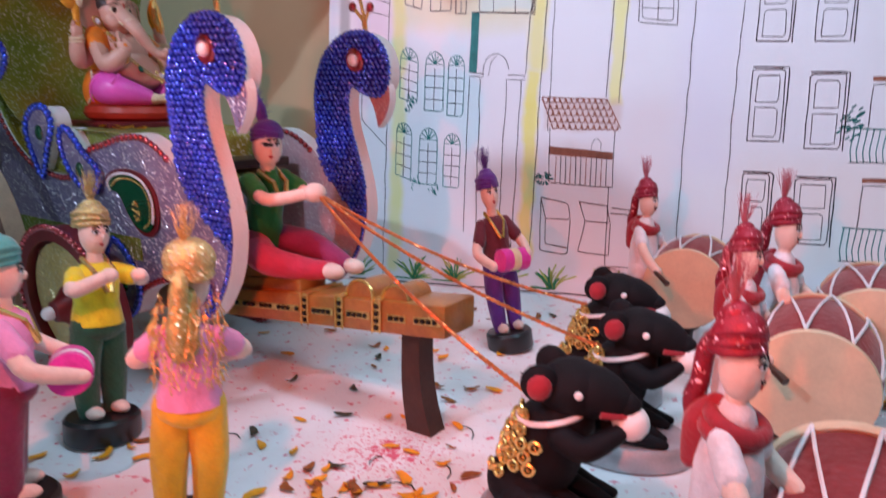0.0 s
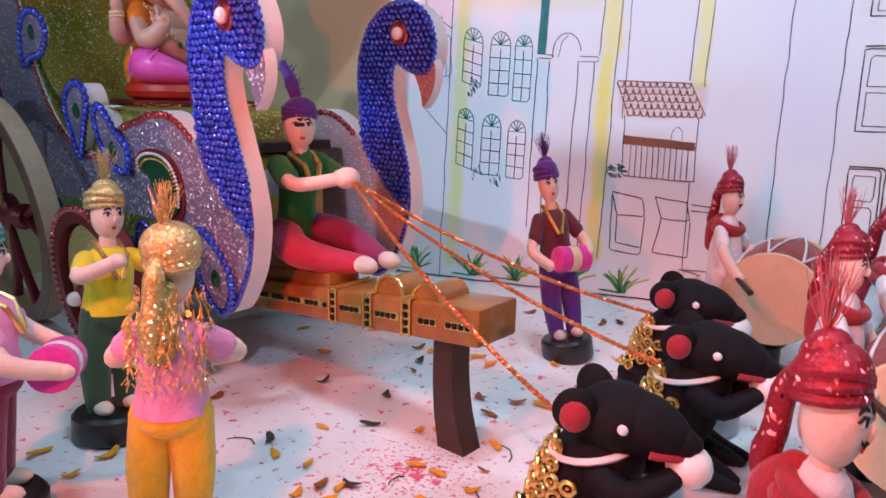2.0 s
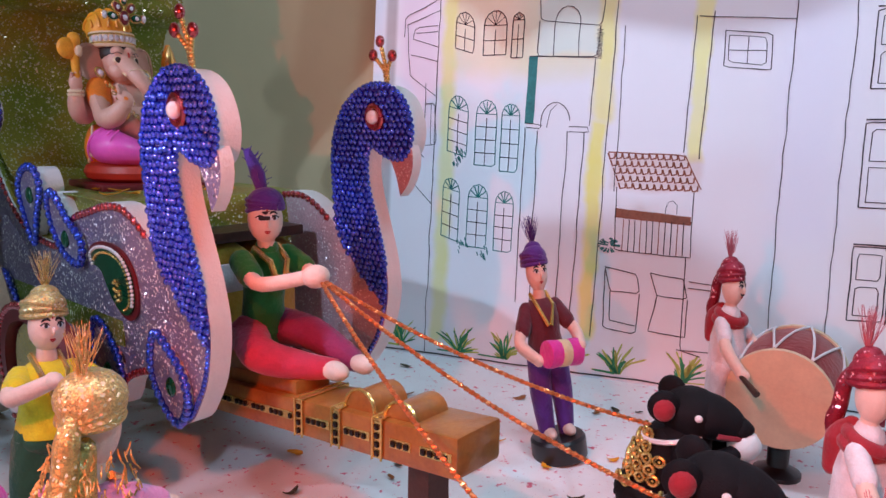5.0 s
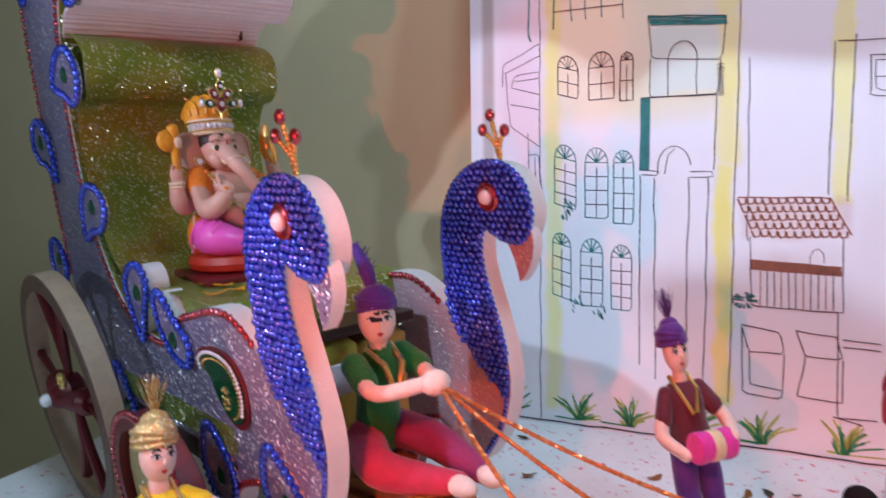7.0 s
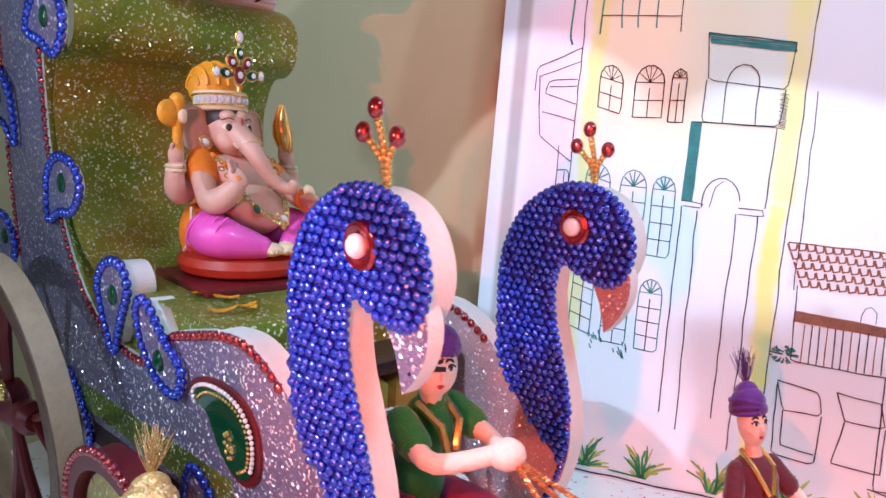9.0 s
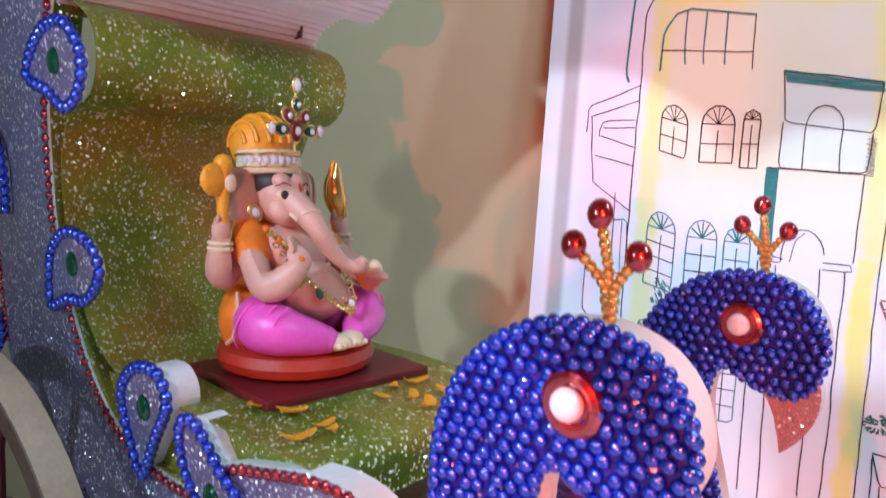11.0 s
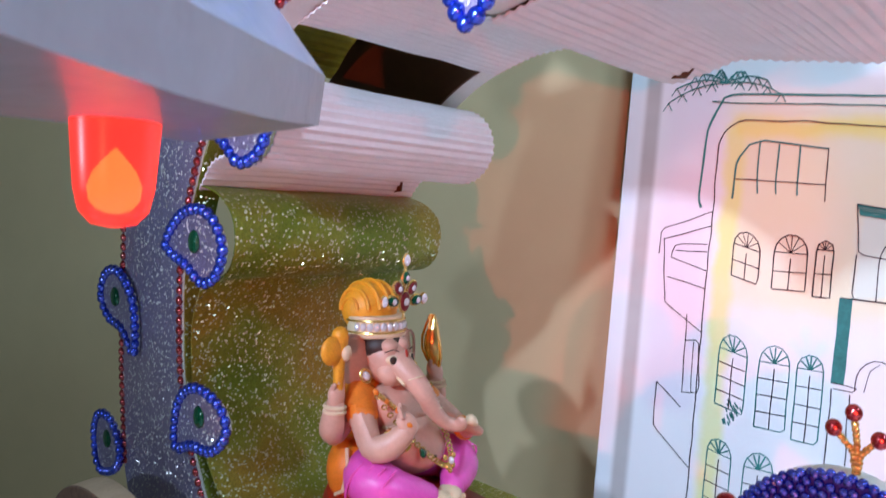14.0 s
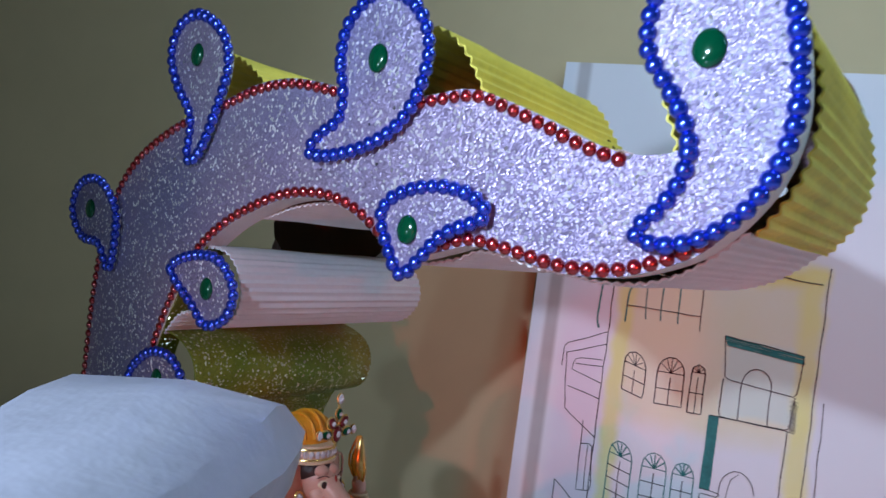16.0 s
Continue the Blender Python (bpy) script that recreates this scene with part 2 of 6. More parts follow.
def along(pts, step, closed=False):
    """Points at even steps along a line."""
    p = list(pts) + ([pts[0]] if closed else [])
    out, left = [Vector(p[0])], step
    for a, b in zip(p, p[1:]):
        a, b = Vector(a), Vector(b)
        d = (b - a).length
        while left <= d:
            out.append(a.lerp(b, left / d))
            left += step
        left -= d
    return out


def tube(bm, pts, r, n=8, mat=0, cap=True):
    """A tube along points; r is a number or one for each point."""
    pts = [Vector(p) for p in pts]
    rs = r if isinstance(r, (list, tuple)) else [r] * len(pts)
    rings, up = [], None
    for i, p in enumerate(pts):
        d = (pts[min(i + 1, len(pts) - 1)] - pts[max(i - 1, 0)]).normalized()
        if up is None:
            up = d.orthogonal().normalized()
        up = (up - d * up.dot(d)).normalized()
        side = d.cross(up)
        rings.append([bm.verts.new(p + (up * math.cos(a) + side * math.sin(a)) * rs[i]) for a in (2 * math.pi * k / n for k in range(n))])
    fs = []
    for a, b in zip(rings, rings[1:]):
        for k in range(n):
            fs.append(bm.faces.new((a[k], a[(k + 1) % n], b[(k + 1) % n], b[k])))
    if cap:
        fs += [bm.faces.new(rings[0][::-1]), bm.faces.new(rings[-1])]
    for f in fs:
        f.material_index = mat
    return bm


def lathe(bm, prof, n=24, mat=0, m=None):
    """Turned body: (radius, height) from bottom to top about the local z axis."""
    m = m or Matrix()
    rings = [[bm.verts.new(m @ Vector((r * math.cos(2 * math.pi * k / n), r * math.sin(2 * math.pi * k / n), z))) for k in range(n)] for r, z in prof]
    fs = []
    for a, b in zip(rings, rings[1:]):
        for k in range(n):
            fs.append(bm.faces.new((a[k], a[(k + 1) % n], b[(k + 1) % n], b[k])))
    fs += [bm.faces.new(rings[0][::-1]), bm.faces.new(rings[-1])]
    for f in fs:
        f.material_index = mat
    return bm


def ball(bm, c, r, mat=0, rot=(0, 0, 0), u=12, v=8, m=None):
    r = r if isinstance(r, (list, tuple)) else (r, r, r)
    mm = (m or Matrix()) @ pose(*c, *rot) @ Matrix.Diagonal((*r, 1))
    res = bmesh.ops.create_uvsphere(bm, u_segments=u, v_segments=v, radius=1, matrix=mm)
    for vert in res["verts"]:
        for f in vert.link_faces:
            f.material_index = mat
    return bm


def box(bm, lo, hi, mat=0, m=None, bevel=0.0):
    c = [(a + b) / 2 for a, b in zip(lo, hi)]
    s = [b - a for a, b in zip(lo, hi)]
    mm = (m or Matrix()) @ Matrix.Translation(c) @ Matrix.Diagonal((*s, 1))
    vs = bmesh.ops.create_cube(bm, size=1, matrix=mm)["verts"]
    fs = {f for v in vs for f in v.link_faces}
    for f in fs:
        f.material_index = mat
    if bevel:
        es = list({e for f in fs for e in f.edges})
        r = bmesh.ops.bevel(bm, geom=es, offset=bevel, segments=2, affect="EDGES", profile=0.6)
        for f in r["faces"]:
            f.material_index = mat
    return bm


def slab(bm, outline, y0, y1, lean=lambda z: 0.0, front=0, edge=1, bevel=0.0012):
    """A flat cut-out in the x-z plane between depths y0 (front) and y1."""
    o = [Vector(p) for p in outline]
    n = len(o)
    fr = [bm.verts.new((p[0], y0 + lean(p[1]), p[1])) for p in o]
    bk = [bm.verts.new((p[0], y1 + lean(p[1]), p[1])) for p in o]
    f1, f2 = bm.faces.new(fr), bm.faces.new(bk[::-1])
    f1.material_index, f2.material_index = front, front
    for k in range(n):
        bm.faces.new((fr[k], bk[k], bk[(k + 1) % n], fr[(k + 1) % n])).material_index = edge
    bm.normal_update()
    bmesh.ops.triangulate(bm, faces=[f1, f2], ngon_method="EAR_CLIP")
    return bm


def beads(name, pts, r, mat, parent, squash=0.8, label="", kind=""):
    """Many beads joined into one mesh."""
    t = bmesh.new()
    bmesh.ops.create_icosphere(t, subdivisions=2, radius=1)
    bv = np.array([v.co for v in t.verts])
    bf = np.array([[v.index for v in f.verts] for f in t.faces])
    t.free()
    n = len(pts)
    rr = r * (1 + np.random.uniform(-0.05, 0.05, (n, 1, 1)))
    v = (np.array([tuple(p) for p in pts])[:, None, :] + bv[None] * rr * np.array((1, squash, 1))).reshape(-1, 3)
    f = (bf[None] + (np.arange(n) * len(bv))[:, None, None]).reshape(-1, 3)
    me = bpy.data.meshes.new(name)
    me.from_pydata(v.tolist(), [], f.tolist())
    me.polygons.foreach_set("use_smooth", [True] * len(me.polygons))
    me.materials.append(mat)
    ob = new(name, me)
    ob.parent = parent
    return tagged(ob, label, kind=kind)


def inside(p, poly):
    x, y, c = p[0], p[1], False
    for a, b in zip(poly, poly[1:] + poly[:1]):
        if (a[1] > y) != (b[1] > y) and x < (b[0] - a[0]) * (y - a[1]) / (b[1] - a[1]) + a[0]:
            c = not c
    return c


# ---------------------------------------------------------------- setting
def plane_box(name, lo, hi, mat, label, category):
    bm = box(bmesh.new(), lo, hi)
    return tagged(part(name, bm, mat, smooth=False), label, category, kind="structure")


ROOM = material("warm_grey_room_paint", (0.37, 0.35, 0.28), 0.8, 0, 0.04, 3, 0.05, 80)
plane_box("floor", (-2.2, -2.2, -0.79), (2.2, 1.36, -0.75), ROOM, "plain grey room floor below the table", "floor")
plane_box("table_top", (-0.70, -0.55, -0.04), (1.7, 1.357, 0.0), M["floor"], "white paper-covered display table top with petals and colour", "table")
plane_box("table_base", (-0.66, -0.50, -0.75), (1.66, 1.30, -0.04), ROOM, "plain closed grey base under the display table", "table")
plane_box("wall_north", (-2.2, 1.36, -0.79), (2.2, 1.44, 2.2), M["wall"], "beige painted room wall behind the display", "wall")
plane_box("wall_west", (-2.28, -2.2, -0.79), (-2.2, 1.44, 2.2), ROOM, "plain grey side wall", "wall")
plane_box("wall_east", (2.2, -2.2, -0.79), (2.28, 1.44, 2.2), ROOM, "plain grey side wall", "wall")
plane_box("wall_south", (-2.28, -2.28, -0.79), (2.28, -2.2, 2.2), ROOM, "plain grey wall behind the camera", "wall")
plane_box("ceiling", (-2.28, -2.28, 2.2), (2.28, 1.44, 2.26), ROOM, "plain pale ceiling", "ceiling")

# ---------------------------------------------------------------- chariot
# local axes: x along the chariot (front +), y into its width, z up
CH = Matrix(((0.942, 0.335, 0, -0.1076), (-0.335, 0.942, 0, 0.7419), (0, 0, 1, 0), (0, 0, 0, 1)))
WIDE = 0.185
chariot = root("peacock_chariot", CH, "foam chariot with blue beaded peacock necks and glitter sides", "chariot")


def lean(z):
    return -0.1037 * (z - 0.333)


def cm(pts):
    return [(a / 100, b / 100) for a, b in pts]


# the side's edges, in centimetres
HEAD = [(-6.4, 22.8), (-6.4, 26), (-6.3, 28.8), (-5.9, 31), (-4.8, 33.3), (-3.2, 34.9), (-1.2, 35.9), (0.7, 36.1), (2.4, 35.6), (3.5, 34.6), (4.05, 33.2),
        (4.1, 31.8), (3.6, 30.5), (2.8, 29.8), (1.6, 29.8), (0.4, 30.2), (-0.7, 30.8), (-1.4, 30.3), (-1.75, 28.6), (-1.6, 26.5), (-1.1, 24.4), (-0.6, 22.2), (-0.2, 20)]
BELLY = [(-0.1, 17.7), (-0.6, 15.3), (-1.6, 12.8), (-3.1, 10.6), (-4.6, 8.9), (-6.3, 8.1), (-7.8, 8.7), (-9, 10.2), (-10.2, 11.4), (-13, 10.6), (-15.4, 9.4),
         (-16.6, 7.8), (-18, 6.5), (-19.5, 7.2), (-20.4, 9.2), (-21.5, 11.3), (-25, 11), (-31, 10.5), (-37, 10), (-43, 11.5), (-48, 15.5), (-51, 20.5)]
REAR = [(-52, 25.5), (-51.6, 30), (-51, 35), (-49.9, 40), (-48.9, 44.5), (-47.9, 49.5), (-46.7, 54), (-45, 58), (-42.8, 61.3), (-40, 63.7), (-36.5, 65.5), (-32.5, 66.9),
        (-28.3, 67.9), (-25, 68.8), (-21.5, 69.1), (-18, 68.6), (-15, 67.9), (-12, 67.6), (-9.7, 67.8), (-7.2, 68), (-4.8, 67.3), (-2.5, 66.4), (-0.5, 65.5), (1.5, 64.9)]
CURL = [(3.3, 64.9), (4.5, 65.4), (4.4, 66.2), (3.7, 67.2), (2.8, 68.2), (2.3, 69.4), (2.3, 70.8), (2.9, 72.3), (4.2, 73.4), (5.8, 73.5), (7.3, 72.4), (8.2, 70.7), (8.6, 68.6),
        (8.7, 66.6), (8.4, 65), (7.8, 63.6), (6.8, 62.2), (5.4, 60.8), (3.9, 60), (2.2, 59.4), (0.5, 59.1), (-1.5, 59.1), (-3.4, 59.4), (-5.2, 59.7)]
ARCH = [(-7, 59.8), (-9, 59.2), (-11.5, 58.6), (-13.4, 59.6), (-15.1, 60.7), (-17.1, 61.4), (-19.6, 61.6), (-22.4, 61.2), (-25.3, 60.2), (-27.8, 59.1), (-30.5, 57.4),
        (-32.6, 55.4), (-34.4, 53), (-36, 50.4), (-37.5, 47.5), (-38.7, 44), (-39.4, 40), (-39.8, 36), (-39.4, 32), (-38.4, 28.5), (-37, 25.7), (-35, 23.4)]
SHOULDER = [(-32.4, 21.8), (-29.5, 21.2), (-26.5, 21), (-23.8, 21.8), (-21.5, 24), (-18, 25), (-14.5, 25.8), (-11.6, 25.9), (-9.4, 25.1), (-7.6, 23.8)]
OUTLINE = spline(cm(HEAD + BELLY + REAR + CURL + ARCH + SHOULDER), 4)
THICK = 0.018


def side_panel(y, face, name, label):
    bm = slab(bmesh.new(), OUTLINE, y, y + THICK, lean)
    return part(name, bm, [face, M["foam"]], chariot, label)


near_side = side_panel(0.0, M["silver"], "side_panel", "lilac silver glitter foam side panel with white cut edges")
far_side = side_panel(WIDE, M["mauve"], "side_panel", "mauve glitter foam side panel with white cut edges")


def on(p, y=0.0):
    return Vector((p[0], y + lean(p[1]), p[1]))


# bead borders: red on the back, arch and shoulder edges, blue on the breast
def inset(pts, d):
    """The open line moved d to its left."""
    out = []
    for i, p in enumerate(pts):
        t = (pts[min(i + 1, len(pts) - 1)] - pts[max(i - 1, 0)]).normalized()
        out.append(p + Vector((-t[1], t[0])) * d)
    return out


def border(pts, step, r, mat, y, side, name, label):
    line = along(inset(spline(cm(pts), 5, False), -0.0035), step)
    return beads(name, [on(p, y) for p in line], r, mat, side, 0.75, label)


for y, side in ((0.0, near_side), (WIDE, far_side)):
    if y == 0.0:
        border(REAR[:18] + REAR[19:], 0.0078, 0.0038, M["red_bead"], y, side, "red_bead_border", "row of small red pearl beads")
    border(CURL[17:] + ARCH + SHOULDER if y == 0.0 else SHOULDER[3:], 0.0078, 0.0038, M["red_bead"], y, side, "red_bead_border", "row of small red pearl beads")
    border(BELLY[8:13], 0.0078, 0.0038, M["red_bead"], y, side, "red_bead_border", "row of small red pearl beads")
    border(HEAD[20:] + BELLY[:6], 0.005, 0.0027, M["blue_bead"], y, side, "blue_bead_border", "row of blue beads")

# the blue neck: a bed of paper with beads packed on it
NECK = HEAD + [(-0.25, 18), (-0.35, 16.4), (-0.7, 15.9), (-1.8, 16.8), (-3.5, 18.4), (-5.4, 20.8)]
NECK_LINE = spline(cm(NECK), 4)
bead_mesh = None


def neck(y, side, singles):
    global bead_mesh
    poly = [(p[0], p[1]) for p in NECK_LINE]
    bm = slab(bmesh.new(), NECK_LINE, y - 0.0012, y - 0.0002, lean, 0, 0)
    base = part("neck", bm, M["blue_base"], side, "royal blue neck covered in glossy beads")
    s, pts, row = 0.0061, [], 0
    z = 0.11
    while z < 0.365:
        x = -0.07 + (s / 2 if row % 2 else 0)
        while x < 0.045:
            if inside((x, z), poly) and (Vector((x, z)) - Vector((0.0, 0.333))).length > 0.0085:
                pts.append(on((x + random.uniform(-0.0008, 0.0008), z + random.uniform(-0.0008, 0.0008)), y - 0.0022 - random.uniform(0, 0.0008)))
            x += s
        z += s * 0.866
        row += 1
    edge = along([p for p in spline(cm(HEAD), 5, False)], 0.0054)
    pts += [on(p, y - 0.001) for p in edge]
    pts.sort(key=lambda p: -p[2])
    if singles:
        if bead_mesh is None:
            bm = bmesh.new()
            bmesh.ops.create_icosphere(bm, subdivisions=2, radius=0.0029, matrix=Matrix.Diagonal((1, 0.85, 1, 1)))
            bead_mesh = mesh_of("bead", bm, M["blue_bead"])
        for p in pts[:290]:
            ob = new("bead", bead_mesh)
            ob.parent = base
            ob.matrix_parent_inverse = Matrix()
            ob.location = p
        pts = pts[290:]
    beads("bead_field", pts, 0.0029, M["blue_bead"], base, 0.85, "packed small royal blue pearl beads", "stuff")
    # eye: a pearl in a red ring
    bm = bmesh.new()
    ring = [on((0.0115 * math.cos(a) * 0.78, 0.333 + 0.0115 * math.sin(a) * 0.85), y - 0.003) for a in (2 * math.pi * k / 20 for k in range(21))]
    tube(bm, ring, 0.0028, 8, cap=False)
    ball(bm, on((0, 0.333), y - 0.0015), (0.010, 0.002, 0.010))
    part("eye_ring", bm, M["red_bead"], base, "red bead ring round the eye")
    part("eye_pearl", ball(bmesh.new(), on((-0.001, 0.333), y - 0.005), (0.0062, 0.005, 0.0062)), M["pearl"], base, "white pearl eye")
    # beak
    bk = [Vector(p) for p in cm([(3.85, 31.0), (4.05, 30.5), (4.1, 30.0), (4.05, 29.3), (3.85, 28.6), (3.5, 27.9), (3.0, 27.2), (2.3, 26.5), (2.15, 27.4), (1.9, 28.5), (1.6, 29.2), (1.2, 29.85), (2.5, 30.2)])]
    part("beak", slab(bmesh.new(), bk, y - 0.001, y + 0.0095, lean), [M["silver"] if y == 0 else M["mauve"], M["foam"]], side, "silver glitter foam beak")
    # crest: three red gems on a gold spray
    wires, strung = bmesh_crest(y)
    crest = part("crest", wires, M["gold"], side, "gold wire spray on the crown")
    beads("bead_string", strung, 0.0021, M["gold"], crest, 1, "tiny gold beads strung on the wires", "stuff")
    for dx, dz in ((-0.0125, 0.026), (-0.003, 0.037), (0.0105, 0.0245)):
        b = bmesh.new()
        ball(b, on((0.007 + dx, 0.36 + dz), y + 0.006), (0.0046, 0.0035, 0.0052))
        part("crest_gem", b, M["red_bead"], crest, "round red gem")


def bmesh_crest(y):
    bm, strung = bmesh.new(), []
    foot = on((0.007, 0.359), y + 0.009)
    for dx, dz in ((-0.0125, 0.026), (-0.003, 0.037), (0.0105, 0.0245)):
        end = on((0.007 + dx, 0.36 + dz), y + 0.006)
        mid = foot.lerp(end, 0.45) + Vector((-dx * 0.25, 0, 0.003))
        line = spline([foot, foot.lerp(mid, 0.6), mid, end], 4, False)
        tube(bm, line, 0.0011, 6)
        strung += along(line, 0.0032)[:-1]
    return bm, strung


neck(0.0, near_side, True)
neck(WIDE, far_side, False)


# feather eyes: paisley cut-outs edged with blue beads round a green gem
def feather(pts, gem_at, y, side, gem=0.0084, step=0.0074, r=0.0045, deep=0.0002):
    o = spline(cm(pts), 4)
    bm = slab(bmesh.new(), o, y - 0.004, y - 0.0002 + deep, lean)
    ob = part("feather_eye", bm, [M["silver"], M["foam"]], side, "teardrop foam feather eye, silver glitter edged with blue beads")
    beads("bead_edge", [on(p, y - 0.0045) for p in along(o, step, True)], r, M["blue_bead"], ob, 0.8, "blue bead edging")
    b = ball(bmesh.new(), on(cm([gem_at])[0], y - 0.0045), (gem * 0.85, 0.0030, gem), u=16, v=10)
    part("gem", b, M["green_gem"], ob, "oval green gem")
    return ob


FEATHERS = [
    ([(-12.8, 61), (-12.3, 59.4), (-11.2, 57.7), (-9.9, 58.7), (-8.2, 60.3), (-5.6, 61.4), (-6.5, 62.4), (-8.4, 62.8), (-10.4, 62.6), (-12, 62)], (-10.8, 60.3)),
    ([(-31.1, 73.8), (-28.4, 72.4), (-27.6, 70.2), (-28.6, 67.7), (-30.8, 64.2), (-32.4, 63.6), (-32, 66.6), (-33.8, 69), (-34.6, 71.2), (-33.5, 73.2)], (-31.3, 71)),
    ([(-34.3, 55.2), (-31.6, 56.5), (-28.3, 56.6), (-26.4, 54.7), (-27.3, 52.5), (-29.7, 51.6), (-31.4, 52.9)], (-29.6, 54.3)),
    ([(-50, 58.7), (-48.5, 61), (-45.2, 61.4), (-42.7, 59.2), (-42.8, 56.3), (-43.8, 54), (-45.4, 56), (-48.4, 56.4)], (-46.8, 58.9)),
    ([(-52.8, 40.2), (-51.4, 42.2), (-48.9, 42.6), (-46.8, 40.8), (-46.6, 38.4), (-47.3, 36), (-49, 37.8), (-51.6, 38.4)], (-49.9, 40.4)),
    ([(-40.2, 45.6), (-37.3, 48.1), (-34, 48.3), (-32.3, 46.3), (-33.3, 44.2), (-35.3, 43.4), (-37.2, 44.4)], (-36, 46.2)),
    ([(-41, 30), (-40, 33.7), (-37.3, 35.5), (-34.1, 35), (-33.2, 33.2), (-35.4, 31.2), (-38.4, 30.8)], (-36.9, 33.4)),
    ([(-32, 25.6), (-30.2, 27.7), (-27.4, 28.1), (-26.5, 26.3), (-28.2, 23.8), (-30.4, 20.6), (-31.4, 22.4)], (-29.3, 25.4)),
    ([(-25.3, 25.2), (-23.7, 26), (-21.4, 23.7), (-19.3, 21.9), (-20.3, 19.8), (-23, 20.2), (-25, 22.4)], (-22.6, 21.8)),
    ([(-8.3, 15.6), (-6.6, 15), (-4.5, 12.9), (-4.3, 10.4), (-6.2, 8.2), (-8.4, 9.4), (-9.6, 12.2)], (-6.6, 11.4)),
    ([(-19.4, 14.6), (-17.2, 14), (-15.5, 11), (-16.3, 8.2), (-18.2, 6.6), (-20.1, 7.8), (-21.2, 10.8)], (-18.2, 10)),
    ([(-56.6, 23.2), (-57.2, 26.4), (-55.6, 28.8), (-53, 28.8), (-51.6, 26.6), (-52.8, 24.4)], (-54.2, 26.8)),
    ([(-41.5, 16), (-39.4, 14), (-38, 11), (-39.4, 8.6), (-42, 9), (-43, 12)], (-40.5, 11.4)),
]
BIG = [
    ([(-16.6, 69.8), (-16, 72), (-13.6, 73.5), (-11, 72.5), (-9.9, 70.4), (-10.4, 68), (-12, 66), (-14.5, 64.8), (-17.5, 64.2), (-19.2, 64.4), (-18.2, 65.5), (-16.6, 66.4), (-16.3, 68)], (-13.6, 69.8)),
    ([(4.5, 65.4), (3.7, 67.2), (2.4, 69.2), (2.4, 71), (3, 72.4), (4.3, 73.3), (5.8, 73.4), (7.2, 72.4), (8.1, 70.7), (8.5, 68.6), (8.6, 66.6), (8.3, 65), (7.7, 63.6), (6.7, 62.3), (5.2, 61.3), (3.5, 60.9), (2.4, 61.4), (3.4, 62.4), (4.3, 63.8)], (5, 69.2)),
]
for k, (pts, g) in enumerate(FEATHERS):
    feather(pts, g, 0.0, near_side, deep=THICK if k in (7, 8, 9, 10, 12) else 0)
for pts, g in BIG:
    feather(pts, g, 0.0, near_side, 0.0085)
# brown card lining inside the far side of the roof
part("card_lining", slab(bmesh.new(), spline(cm(REAR[7:20] + ARCH[1:14]), 3), WIDE - 0.0025, WIDE - 0.0006, lean, 0, 0), material("brown_card", (0.10, 0.035, 0.012), 0.7, 0, 0.2, 20), far_side, "dark brown card lining")

# brooch on the breast: a paisley comma with a beaded edge
COMMA = [(-18.3, 20.3), (-18.5, 21.2), (-17.3, 22), (-15.4, 22.4), (-13.2, 22.3), (-11.5, 21.6), (-10.5, 20.2), (-10.4, 18.4), (-11.0, 16.7), (-12.4, 15.8), (-14, 16.1), (-15.2, 17.2), (-16.0, 18.6), (-16.5, 19.6), (-17.2, 20.1)]


def scaled(pts, k, c):
    return [(c[0] + (p[0] - c[0]) * k, c[1] + (p[1] - c[1]) * k) for p in pts]


brooch = part("brooch", slab(bmesh.new(), spline(cm(COMMA), 4), -0.0022, -0.0003, lean, 0, 0), M["maroon"], near_side, "dark green paisley brooch with red rim")
part("green_field", slab(bmesh.new(), spline(cm(scaled(COMMA, 0.86, (-13.8, 19.4))), 4), -0.0040, -0.0021, lean, 0, 0), M["green_gem"], brooch, "dark green enamel field")
beads("crystal_row", [on(p, -0.0046) for p in along(spline(cm(scaled(COMMA[:9], 0.86, (-13.8, 19.4))), 5, False), 0.0036)], 0.0016, M["pearl"], brooch, 0.9, "row of clear crystals")
beads("bead_row", [on(p, -0.0046) for p in along(spline(cm(scaled(COMMA[1:10], 0.72, (-13.8, 19.2))), 5, False), 0.0036)], 0.0013, M["gold"], brooch, 0.9, "row of tiny gold beads")
beads("gold_centre", [on((-0.137 + 0.004 * math.cos(q), 0.183 + 0.009 * math.sin(q)), -0.0044) for q in np.linspace(0, 6.0, 9)] + [on((-0.137, 0.183), -0.0046)], 0.0019, M["gold"], brooch, 0.9, "gold bead cluster")

